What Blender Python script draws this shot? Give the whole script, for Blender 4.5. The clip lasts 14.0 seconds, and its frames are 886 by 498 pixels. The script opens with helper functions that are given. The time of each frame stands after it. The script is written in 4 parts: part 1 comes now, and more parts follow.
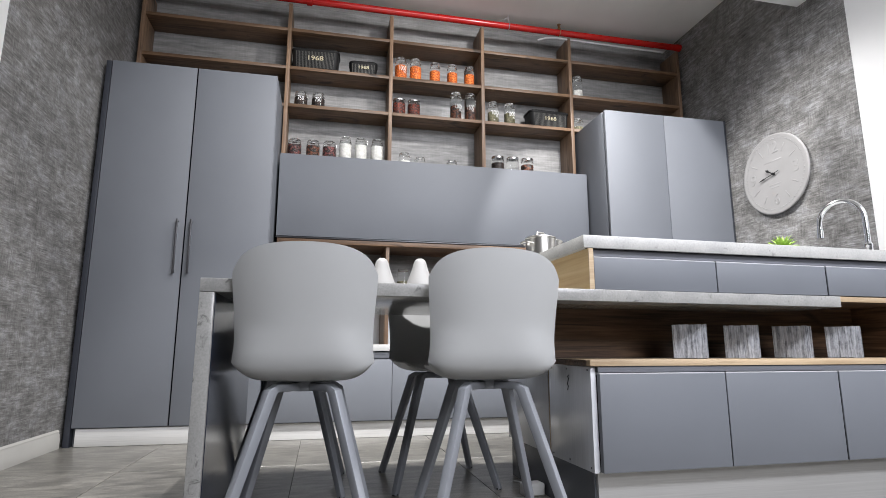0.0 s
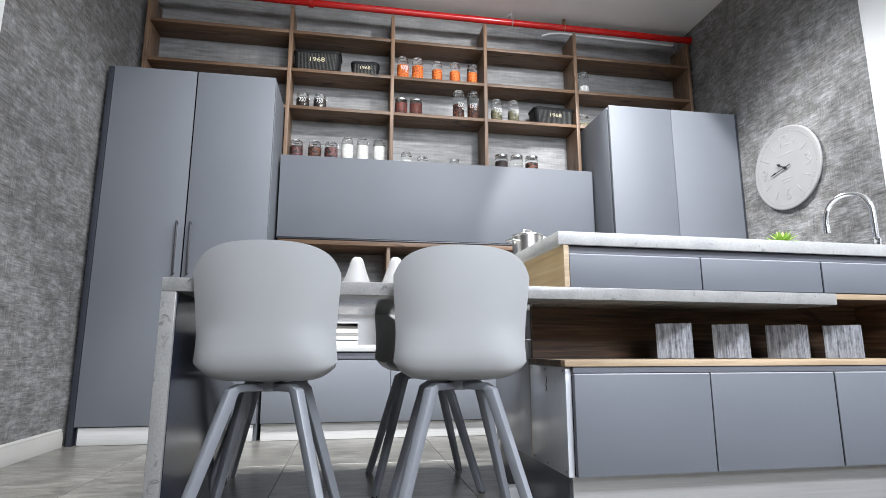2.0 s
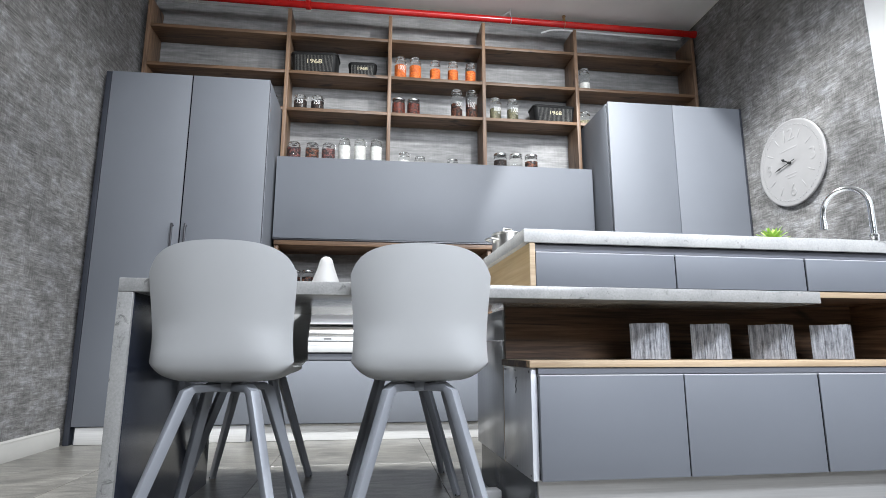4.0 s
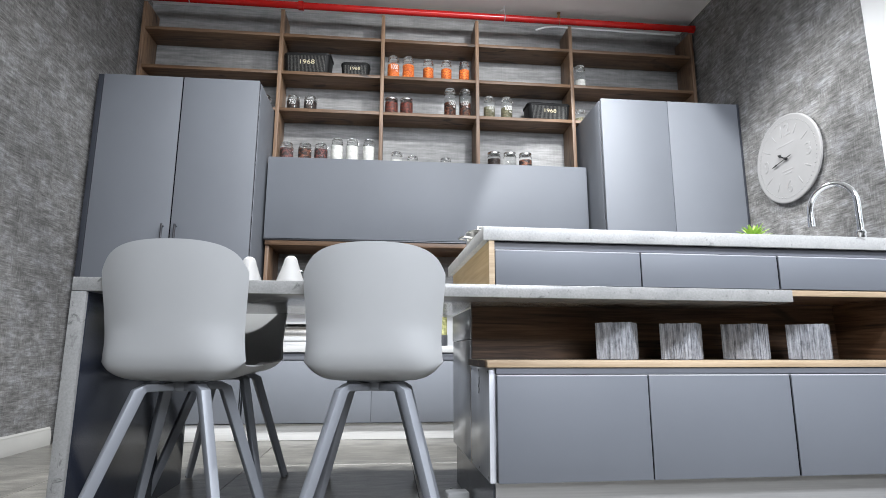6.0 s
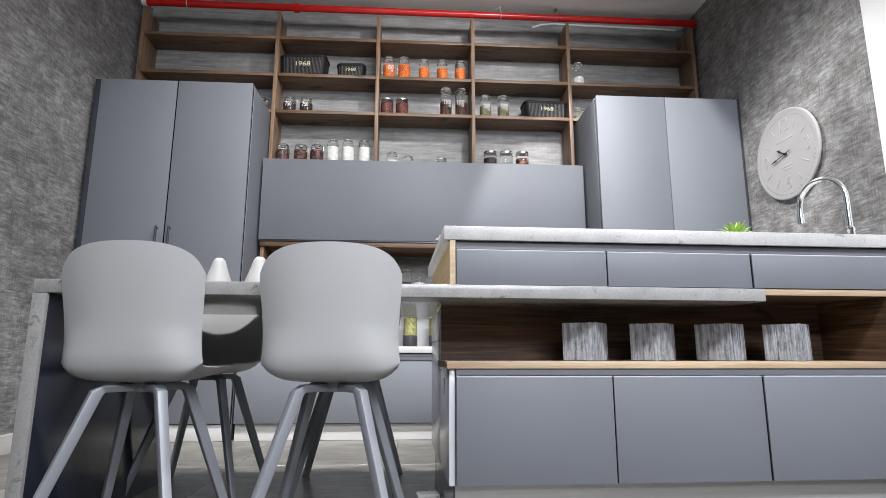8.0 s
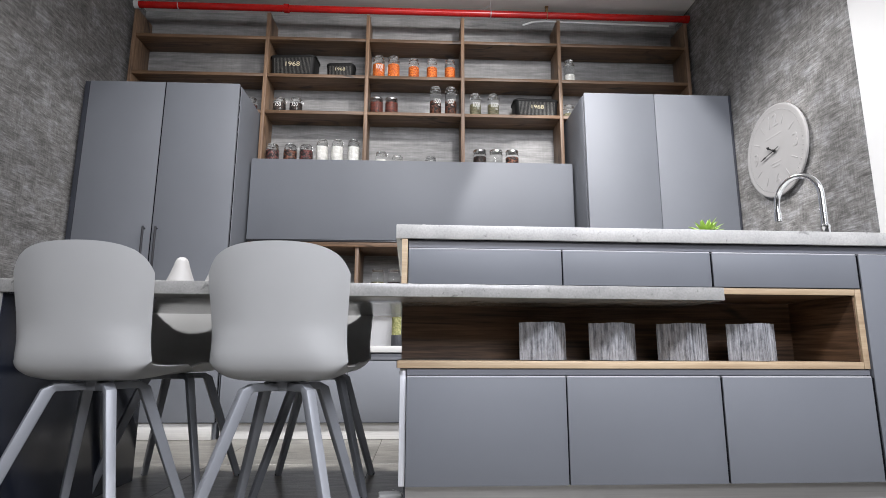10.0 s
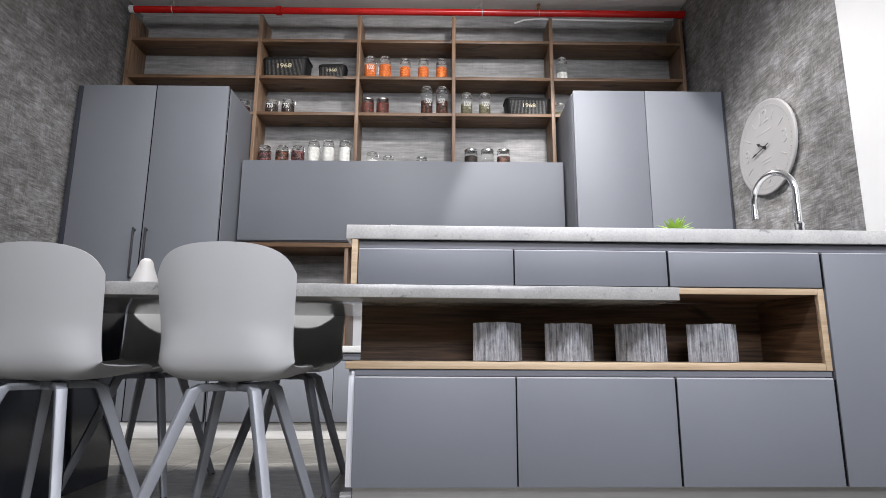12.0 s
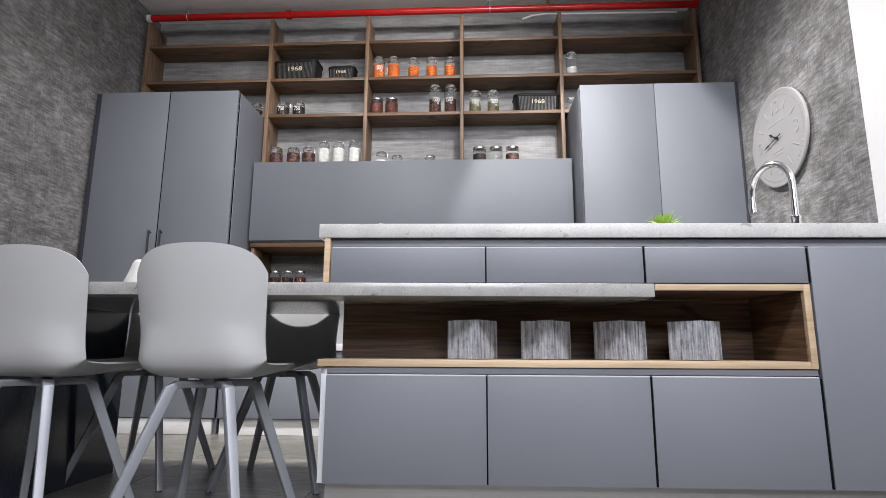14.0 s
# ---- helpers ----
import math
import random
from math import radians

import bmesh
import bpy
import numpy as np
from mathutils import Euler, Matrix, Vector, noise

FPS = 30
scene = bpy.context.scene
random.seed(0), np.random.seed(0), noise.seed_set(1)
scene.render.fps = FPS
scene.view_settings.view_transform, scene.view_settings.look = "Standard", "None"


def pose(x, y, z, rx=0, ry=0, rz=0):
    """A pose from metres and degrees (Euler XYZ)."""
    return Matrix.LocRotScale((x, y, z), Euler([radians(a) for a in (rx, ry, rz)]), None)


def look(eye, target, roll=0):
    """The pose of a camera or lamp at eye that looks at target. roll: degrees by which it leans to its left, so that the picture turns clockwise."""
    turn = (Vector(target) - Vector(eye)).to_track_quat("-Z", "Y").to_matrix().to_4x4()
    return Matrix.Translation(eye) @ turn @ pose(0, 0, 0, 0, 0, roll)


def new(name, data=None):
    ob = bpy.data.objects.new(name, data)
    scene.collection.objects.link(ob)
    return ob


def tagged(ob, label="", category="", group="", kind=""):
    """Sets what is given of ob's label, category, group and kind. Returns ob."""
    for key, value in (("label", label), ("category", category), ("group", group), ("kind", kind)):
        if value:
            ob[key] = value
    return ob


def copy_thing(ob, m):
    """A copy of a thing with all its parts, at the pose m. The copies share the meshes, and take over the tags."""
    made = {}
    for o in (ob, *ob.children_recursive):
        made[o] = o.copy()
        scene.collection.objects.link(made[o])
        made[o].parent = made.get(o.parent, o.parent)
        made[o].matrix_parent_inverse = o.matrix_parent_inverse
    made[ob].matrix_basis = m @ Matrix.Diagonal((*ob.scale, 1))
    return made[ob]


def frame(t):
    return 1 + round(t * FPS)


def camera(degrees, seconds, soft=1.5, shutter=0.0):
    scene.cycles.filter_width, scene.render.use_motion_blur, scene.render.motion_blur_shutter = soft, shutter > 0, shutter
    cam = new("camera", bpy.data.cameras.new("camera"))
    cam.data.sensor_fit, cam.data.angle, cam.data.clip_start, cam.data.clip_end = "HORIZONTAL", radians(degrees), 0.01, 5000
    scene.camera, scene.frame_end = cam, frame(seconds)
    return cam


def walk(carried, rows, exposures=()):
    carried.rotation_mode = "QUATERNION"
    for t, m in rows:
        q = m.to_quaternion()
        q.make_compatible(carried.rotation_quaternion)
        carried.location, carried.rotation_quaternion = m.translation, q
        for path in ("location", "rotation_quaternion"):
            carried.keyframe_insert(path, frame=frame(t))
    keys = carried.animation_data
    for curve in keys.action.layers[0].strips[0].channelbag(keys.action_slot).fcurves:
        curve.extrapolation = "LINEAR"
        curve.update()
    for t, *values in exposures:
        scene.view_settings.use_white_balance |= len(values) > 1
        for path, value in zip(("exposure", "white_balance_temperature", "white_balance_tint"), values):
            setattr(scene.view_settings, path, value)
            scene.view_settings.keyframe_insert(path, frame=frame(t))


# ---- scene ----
cam = camera(77.3, 14.0, soft=0.8)
PATH = [
    (0, (0.053, 0.093, 0.544), (0.47, 2.016, 0.901), -0.0),
    (0.5, (0.096, 0.096, 0.539), (0.493, 2.024, 0.898), -0.0),
    (1, (0.142, 0.096, 0.54), (0.515, 2.028, 0.899), 0.0),
    (1.5, (0.188, 0.096, 0.538), (0.538, 2.032, 0.899), 0.0),
    (2, (0.234, 0.096, 0.54), (0.561, 2.036, 0.901), 0.0),
    (4.5, (0.468, 0.1, 0.537), (0.704, 2.053, 0.903), 0.0),
    (5, (0.515, 0.101, 0.537), (0.739, 2.055, 0.9), 0.0),
    (5.5, (0.558, 0.102, 0.536), (0.767, 2.057, 0.903), 0.1),
    (6, (0.601, 0.102, 0.535), (0.793, 2.058, 0.902), 0.1),
    (6.5, (0.645, 0.103, 0.538), (0.823, 2.061, 0.905), 0.1),
    (7, (0.693, 0.104, 0.537), (0.854, 2.063, 0.906), 0.1),
    (7.5, (0.735, 0.104, 0.537), (0.88, 2.065, 0.905), 0.1),
    (8, (0.78, 0.105, 0.537), (0.904, 2.067, 0.905), 0.1),
    (10.3, (0.993, 0.109, 0.537), (1.065, 2.074, 0.903), 0.2),
    (10.5, (1.013, 0.11, 0.537), (1.081, 2.075, 0.901), 0.2),
    (11, (1.064, 0.109, 0.539), (1.124, 2.074, 0.904), 0.3),
    (11.5, (1.116, 0.111, 0.539), (1.158, 2.077, 0.903), 0.2),
    (12, (1.166, 0.111, 0.54), (1.182, 2.078, 0.906), 0.3),
    (12.5, (1.216, 0.113, 0.538), (1.202, 2.079, 0.904), 0.3),
    (13, (1.264, 0.112, 0.54), (1.223, 2.078, 0.904), 0.3),
    (13.5, (1.308, 0.113, 0.54), (1.237, 2.079, 0.901), 0.3),
    (14, (1.354, 0.115, 0.538), (1.249, 2.079, 0.899), 0.3),
]
EXPOSURES = [(0, 0.09, 6230, 12), (1, 0.15, 6120, 11), (2, 0.29, 5990, 10), (5, 0.31, 5960, 9), (6.5, 0.2, 6050, 10), (8, 0.08, 6190, 12), (11, -0.03, 6230, 13), (14, -0.04, 6260, 14)]
walk(cam, [(t, look(eye, target, roll)) for t, eye, target, roll in PATH], EXPOSURES)

# ---- light ----
world = bpy.data.worlds.new("world")
scene.world = world
world.use_nodes = True
world.node_tree.nodes["Background"].inputs[0].default_value = (0.55, 0.6, 0.7, 1)
world.node_tree.nodes["Background"].inputs[1].default_value = 0.02
scene.view_settings.exposure = 0.0


def area_lamp(name, eye, target, sx, sy, power, colour=(1, 0.97, 0.93), spread=180):
    lamp = bpy.data.lights.new(name, "AREA")
    lamp.shape, lamp.size, lamp.size_y, lamp.energy, lamp.color = "RECTANGLE", sx, sy, power, colour
    lamp.spread = radians(spread)
    ob = new(name, lamp)
    ob.matrix_world = look(eye, target)
    return ob


def spot_lamp(name, eye, target, power, angle, blend=0.35, radius=0.05, colour=(1, 0.97, 0.92)):
    lamp = bpy.data.lights.new(name, "SPOT")
    lamp.energy, lamp.spot_size, lamp.spot_blend, lamp.shadow_soft_size, lamp.color = power, radians(angle), blend, radius, colour
    ob = new(name, lamp)
    ob.matrix_world = look(eye, target)
    return ob


# added unseen fill panels: showroom ceiling panel, and tilted hanging panel behind the camera
area_lamp("ceiling_fill_light", (1.9, -0.4, 3.25), (1.9, 1.9, 0.6), 3.0, 0.6, 118, (0.98, 0.98, 1), 115)
area_lamp("hanging_fill_light", (1.9, -2.8, 2.7), (1.9, 4, 2.1), 3.0, 0.9, 112, (0.98, 0.98, 1), 180)
# a row of spots over the table, and washers towards the shelves and the walls
for sx, power in ((-0.5, 230), (0.5, 500), (1.4, 320)):
    spot_lamp("track_spot_light", (sx, 2.08, 3.28), (sx - 0.05, 2.66, 0), power, 57, 0.5)
spot_lamp("track_spot_light", (2.2, 1.9, 3.28), (2.45, 3.75, 1.6), 290, 52, 0.08, 0.06)
spot_lamp("track_spot_light", (1.7, 2.35, 3.28), (0.9, 4.2, 1.9), 122, 86, 0.5)
spot_lamp("track_spot_light", (0.5, 2.35, 3.28), (-0.2, 4.0, 1.6), 85, 74, 0.5)
spot_lamp("track_spot_light", (1.3, 3.5, 3.28), (3.16, 2.8, 1.05), 265, 60, 0.85, 0.06)
spot_lamp("track_spot_light", (0.3, 1.7, 3.28), (-1.1, 3.6, 1.0), 78, 68, 0.8)

# ---- materials ----


def mat_nodes(name):
    m = bpy.data.materials.new(name)
    m.use_nodes = True
    nt = m.node_tree
    return m, nt, nt.nodes["Principled BSDF"], nt.nodes, nt.links


def set_bsdf(b, rough=0.5, metal=0.0, **more):
    b.inputs["Roughness"].default_value = rough
    b.inputs["Metallic"].default_value = metal
    for k, v in more.items():
        b.inputs[k.replace("_", " ")].default_value = v


def coords(nt, scale, swap=False):
    """Object coordinates, stretched; swap folds x and y into one run along a wall."""
    tc = nt.nodes.new("ShaderNodeTexCoord")
    src = tc.outputs["Object"]
    if swap:
        sep, add, com = nt.nodes.new("ShaderNodeSeparateXYZ"), nt.nodes.new("ShaderNodeMath"), nt.nodes.new("ShaderNodeCombineXYZ")
        nt.links.new(src, sep.inputs[0])
        nt.links.new(sep.outputs[0], add.inputs[0])
        nt.links.new(sep.outputs[1], add.inputs[1])
        nt.links.new(add.outputs[0], com.inputs[0])
        nt.links.new(sep.outputs[2], com.inputs[2])
        src = com.outputs[0]
    mp = nt.nodes.new("ShaderNodeMapping")
    mp.inputs["Scale"].default_value = scale
    nt.links.new(src, mp.inputs[0])
    return mp.outputs[0]


def noise_tex(nt, vec, scale=1.0, detail=4.0, rough=0.6, dist=0.0):
    n = nt.nodes.new("ShaderNodeTexNoise")
    n.inputs["Scale"].default_value, n.inputs["Detail"].default_value = scale, detail
    n.inputs["Roughness"].default_value, n.inputs["Distortion"].default_value = rough, dist
    nt.links.new(vec, n.inputs["Vector"])
    return n.outputs["Fac"]


def ramp(nt, fac, stops):
    r = nt.nodes.new("ShaderNodeValToRGB")
    r.color_ramp.elements[0].position, r.color_ramp.elements[1].position = stops[0][0], stops[-1][0]
    for p, c in stops[1:-1]:
        r.color_ramp.elements.new(p)
    for e, (p, c) in zip(r.color_ramp.elements, stops):
        e.color = (*c, 1) if len(c) == 3 else c
    nt.links.new(fac, r.inputs[0])
    return r.outputs["Color"]


def mix(nt, a, b, fac, mode="MIX"):
    m = nt.nodes.new("ShaderNodeMix")
    m.data_type, m.blend_type = "RGBA", mode
    if isinstance(fac, float):
        m.inputs[0].default_value = fac
    else:
        nt.links.new(fac, m.inputs[0])
    nt.links.new(a, m.inputs[6])
    nt.links.new(b, m.inputs[7])
    return m.outputs[2]


def bump(nt, b, height, strength=0.2, dist=0.002):
    n = nt.nodes.new("ShaderNodeBump")
    n.inputs["Strength"].default_value, n.inputs["Distance"].default_value = strength, dist
    nt.links.new(height, n.inputs["Height"])
    nt.links.new(n.outputs[0], b.inputs["Normal"])


def grey(v):
    return (v, v, v)


def varied(name, colour, rough=0.5, metal=0.0, spread=0.12, scale=3.0, fine=180.0, bump_amount=0.05, **more):
    """A plain surface with broad cloudiness, fine grain and slightly uneven gloss."""
    m, nt, b, N, L = mat_nodes(name)
    set_bsdf(b, rough, metal, **more)
    broad = noise_tex(nt, coords(nt, (1, 1, 1)), scale, 4)
    lo, hi = tuple(c * (1 - spread) for c in colour), tuple(min(1, c * (1 + spread)) for c in colour)
    L.new(ramp(nt, broad, [(0.3, lo), (0.7, hi)]), b.inputs["Base Color"])
    r = nt.nodes.new("ShaderNodeMapRange")
    r.inputs["To Min"].default_value, r.inputs["To Max"].default_value = max(0.02, rough - 0.06), min(1, rough + 0.06)
    f = noise_tex(nt, coords(nt, (1, 1, 1)), fine, 2)
    L.new(noise_tex(nt, coords(nt, (1, 1, 1)), scale * 4, 5), r.inputs[0])
    L.new(r.outputs[0], b.inputs["Roughness"])
    if bump_amount:
        bump(nt, b, f, bump_amount, 0.001)
    return m


def wallpaper_material():
    """Printed linen look: broken threads both ways over light and dark patches."""
    m, nt, b, N, L = mat_nodes("woven_grey_wallpaper")
    set_bsdf(b, 0.62)
    along = noise_tex(nt, coords(nt, (9, 1, 125), True), 1.0, 5, 0.7, 0.0)
    upward = noise_tex(nt, coords(nt, (125, 1, 10), True), 1.0, 5, 0.7, 0.0)
    patch = noise_tex(nt, coords(nt, (6, 1, 9), True), 1.0, 8, 0.74, 0.0)
    broad = noise_tex(nt, coords(nt, (1.3, 1, 1.3), True), 1.0, 3)
    threads = [(0.36, (0.062, 0.058, 0.054)), (0.49, (0.182, 0.177, 0.17)), (0.63, (0.4, 0.396, 0.39))]
    which = noise_tex(nt, coords(nt, (9, 1, 9), True), 1.0, 3, 0.6)
    weave = mix(nt, ramp(nt, along, threads), ramp(nt, upward, threads), ramp(nt, which, [(0.42, grey(0.12)), (0.6, grey(0.72))]))
    full = mix(nt, weave, ramp(nt, patch, [(0.38, (0.06, 0.056, 0.052)), (0.5, (0.185, 0.18, 0.172)), (0.63, (0.4, 0.404, 0.42))]), 0.45)
    scuff = noise_tex(nt, coords(nt, (13, 1, 48), True), 1.0, 6, 0.72, 0.0)
    full = mix(nt, full, ramp(nt, scuff, [(0.38, grey(0.64)), (0.5, grey(0.96)), (0.62, grey(1.3))]), 1.0, "MULTIPLY")
    L.new(mix(nt, full, ramp(nt, broad, [(0.3, grey(0.78)), (0.7, grey(1.14))]), 1.0, "MULTIPLY"), b.inputs["Base Color"])
    bump(nt, b, along, 0.15, 0.001)
    return m


def backing_material():
    """Paler wallpaper behind the shelves, its grain mostly level."""
    m, nt, b, N, L = mat_nodes("pale_level_grain_wallpaper")
    set_bsdf(b, 0.6)
    along = noise_tex(nt, coords(nt, (4, 1, 42), True), 1.0, 7, 0.66, 0.25)
    upward = noise_tex(nt, coords(nt, (70, 1, 6), True), 1.0, 5, 0.7, 0.0)
    cloud = noise_tex(nt, coords(nt, (3, 1, 9), True), 1.0, 6, 0.66, 0.3)
    c = mix(nt, ramp(nt, along, [(0.34, grey(0.155)), (0.5, (0.236, 0.231, 0.222)), (0.64, (0.31, 0.306, 0.297))]), ramp(nt, upward, [(0.36, grey(0.13)), (0.62, grey(0.32))]), 0.16)
    c = mix(nt, c, ramp(nt, cloud, [(0.36, grey(0.78)), (0.5, grey(1.0)), (0.64, grey(1.16))]), 1.0, "MULTIPLY")
    L.new(c, b.inputs["Base Color"])
    bump(nt, b, along, 0.12, 0.001)
    return m


def wood_material(name, dark, mid, light, scale=1.0, axis=0, rough=0.5, knots=True):
    m, nt, b, N, L = mat_nodes(name)
    set_bsdf(b, rough)
    s = [26 * scale] * 3
    s[axis] = 1.6 * scale
    fine = [150 * scale] * 3
    fine[axis] = 5 * scale
    g1 = noise_tex(nt, coords(nt, s), 1.0, 6, 0.62, 1.1)
    g2 = noise_tex(nt, coords(nt, fine), 1.0, 4, 0.6, 0.2)
    broad = [2.5] * 3
    broad[axis] = 0.9
    g3 = noise_tex(nt, coords(nt, broad), 1.0, 3)
    c = mix(nt, ramp(nt, g1, [(0.3, dark), (0.5, mid), (0.72, light)]), ramp(nt, g2, [(0.35, dark), (0.65, light)]), 0.35)
    c = mix(nt, c, ramp(nt, g3, [(0.3, grey(0.72)), (0.7, grey(1.2))]), 1.0, "MULTIPLY")
    if knots:
        k = [6.0] * 3
        k[axis] = 2.4
        c = mix(nt, c, ramp(nt, noise_tex(nt, coords(nt, k), 1.0, 2, 0.4, 1.5), [(0.27, grey(0.25)), (0.36, grey(1.0))]), 1.0, "MULTIPLY")
    L.new(c, b.inputs["Base Color"])
    bump(nt, b, g2, 0.12, 0.001)
    return m


def concrete_material(name, base, rough=0.5):
    m, nt, b, N, L = mat_nodes(name)
    set_bsdf(b, rough)
    cloud = noise_tex(nt, coords(nt, (1, 1, 1)), 9.0, 7, 0.68, 0.4)
    grain = noise_tex(nt, coords(nt, (1, 1, 1)), 160.0, 3, 0.6)
    blot = noise_tex(nt, coords(nt, (1, 1, 1)), 26.0, 4, 0.6, 1.0)
    c = ramp(nt, cloud, [(0.3, (base * 0.82, base * 0.82, base * 0.8)), (0.55, (base * 1.02, base * 1.01, base * 0.97)), (0.75, (base * 1.17, base * 1.16, base * 1.12))])
    c = mix(nt, c, ramp(nt, grain, [(0.3, grey(0.86)), (0.7, grey(1.08))]), 1.0, "MULTIPLY")
    c = mix(nt, c, ramp(nt, blot, [(0.3, grey(0.55)), (0.38, grey(1.0))]), 1.0, "MULTIPLY")
    v = nt.nodes.new("ShaderNodeTexVoronoi")
    v.inputs["Scale"].default_value = 130.0
    L.new(coords(nt, (1, 1, 1)), v.inputs["Vector"])
    c = mix(nt, c, ramp(nt, v.outputs["Distance"], [(0.06, grey(0.8)), (0.14, grey(1.0))]), 1.0, "MULTIPLY")
    L.new(c, b.inputs["Base Color"])
    bump(nt, b, grain, 0.15, 0.001)
    return m


def tile_material():
    m, nt, b, N, L = mat_nodes("stone_floor_tile")
    set_bsdf(b, 0.32)
    info = nt.nodes.new("ShaderNodeObjectInfo")
    streak = noise_tex(nt, coords(nt, (6, 24, 1)), 1.0, 9, 0.74, 0.8)
    speck = noise_tex(nt, coords(nt, (1, 1, 1)), 140.0, 3, 0.7)
    cloud = noise_tex(nt, coords(nt, (4, 4, 1)), 1.0, 5, 0.6, 0.5)
    c = mix(nt, ramp(nt, streak, [(0.36, (0.035, 0.036, 0.032)), (0.5, (0.138, 0.131, 0.116)), (0.64, (0.3, 0.286, 0.256))]),
            ramp(nt, cloud, [(0.32, (0.075, 0.072, 0.064)), (0.68, (0.22, 0.21, 0.188))]), 0.45)
    c = mix(nt, c, ramp(nt, speck, [(0.36, grey(0.66)), (0.5, grey(1.0)), (0.66, grey(1.22))]), 1.0, "MULTIPLY")
    c = mix(nt, c, ramp(nt, info.outputs["Random"], [(0.0, grey(0.9)), (1.0, grey(1.08))]), 1.0, "MULTIPLY")
    L.new(c, b.inputs["Base Color"])
    bump(nt, b, streak, 0.08, 0.001)
    return m


def brushed_material(name, base, rough, axis=0, metal=1.0):
    m, nt, b, N, L = mat_nodes(name)
    set_bsdf(b, rough, metal)
    s = [220.0] * 3
    s[axis] = 3.0
    g = noise_tex(nt, coords(nt, s), 1.0, 3)
    L.new(ramp(nt, g, [(0.3, tuple(c * 0.86 for c in base)), (0.7, base)]), b.inputs["Base Color"])
    bump(nt, b, g, 0.06, 0.0005)
    return m


def block_material():
    m, nt, b, N, L = mat_nodes("weathered_grey_wood")
    set_bsdf(b, 0.75)
    g = noise_tex(nt, coords(nt, (150, 150, 8)), 1.0, 5, 0.66, 0.2)
    w = noise_tex(nt, coords(nt, (70, 70, 45)), 1.0, 6, 0.72, 0.6)
    c = mix(nt, ramp(nt, g, [(0.36, (0.02, 0.021, 0.026)), (0.48, (0.185, 0.192, 0.21)), (0.63, (0.44, 0.452, 0.478))]),
            ramp(nt, w, [(0.36, (0.05, 0.053, 0.06)), (0.6, (0.4, 0.41, 0.43))]), 0.34)
    L.new(c, b.inputs["Base Color"])
    bump(nt, b, g, 0.5, 0.003)
    return m


def glass_material(name, tint=(0.96, 0.98, 0.97)):
    m, nt, b, N, L = mat_nodes(name)
    set_bsdf(b, 0.03, 0.0, Transmission_Weight=1.0, IOR=1.2)
    b.inputs["Base Color"].default_value = (*tint, 1)
    return m


def grain_material(name, lo, hi, scale=90.0, rough=0.7):
    m, nt, b, N, L = mat_nodes(name)
    set_bsdf(b, rough)
    n = noise_tex(nt, coords(nt, (1, 1, 1)), scale, 3, 0.7)
    L.new(ramp(nt, n, [(0.46, lo), (0.6, hi)]), b.inputs["Base Color"])
    bump(nt, b, n, 0.6, 0.004)
    return m


WALLPAPER = wallpaper_material()
BACKING = backing_material()
WHITE_PAINT = varied("white_wall_paint", (0.8, 0.8, 0.79), 0.6, 0, 0.04, 1.5)
SKIRTING = varied("cream_skirting_paint", (0.44, 0.43, 0.4), 0.45, 0, 0.06, 3)
CEILING_PAINT = varied("ceiling_paint", (0.8, 0.785, 0.76), 0.6, 0, 0.06, 1.2)
SHOWROOM = varied("showroom_wall_paint", (0.4, 0.4, 0.392), 0.7, 0, 0.1)
CABINET = varied("grey_satin_lacquer", (0.132, 0.141, 0.158), 0.58, 0, 0.04, 2.0, 260, 0.03)
CABINET_EDGE = varied("pale_lacquer_edge", (0.48, 0.48, 0.5), 0.4, 0, 0.05)
CARCASS = brushed_material("satin_grey_film", (0.7, 0.715, 0.75), 0.22, 2, 0.25)
GLOSS_GREY = varied("glossy_grey_film", (0.11, 0.118, 0.135), 0.2, 0, 0.05)
GRIP = varied("grey_grip_rail", (0.12, 0.125, 0.14), 0.35, 0, 0.05)
FILLER = varied("dark_slate_filler", (0.022, 0.025, 0.034), 0.5, 0, 0.1)
# near-black without gloss: stands for the shade inside open gaps
DARK = varied("black_gap_shade", (0.004, 0.004, 0.005), 0.9, 0, 0.1, Specular_IOR_Level=0.02)
SHELF_WOOD = wood_material("brown_oak_board", (0.05, 0.026, 0.013), (0.14, 0.079, 0.041), (0.255, 0.152, 0.084), 1.0, 0, 0.5)
UPRIGHT_WOOD = wood_material("brown_oak_upright", (0.08, 0.044, 0.025), (0.195, 0.12, 0.07), (0.32, 0.208, 0.13), 1.0, 2, 0.5)
# brown niche oak, darkened: the tabletop's shade is partly in these colours
NICHE_WOOD = wood_material("shade_darkened_oak", (0.008, 0.0045, 0.003), (0.078, 0.043, 0.024), (0.28, 0.165, 0.095), 0.8, 0, 0.5)
LINING_WOOD = wood_material("shade_darkened_oak_end", (0.008, 0.0045, 0.003), (0.078, 0.043, 0.024), (0.28, 0.165, 0.095), 0.8, 1, 0.5)
PALE_OAK = wood_material("pale_oak_edge", (0.31, 0.218, 0.13), (0.42, 0.315, 0.2), (0.51, 0.4, 0.27), 1.2, 0, 0.5, False)
HONEY_OAK = wood_material("honey_oak_panel", (0.4, 0.265, 0.115), (0.51, 0.362, 0.175), (0.6, 0.45, 0.245), 0.6, 1, 0.45, False)
CONCRETE = concrete_material("concrete_tabletop", 0.3, 0.17)
CONCRETE_LIGHT = concrete_material("pale_concrete_worktop", 0.4, 0.4)
TILE = tile_material()
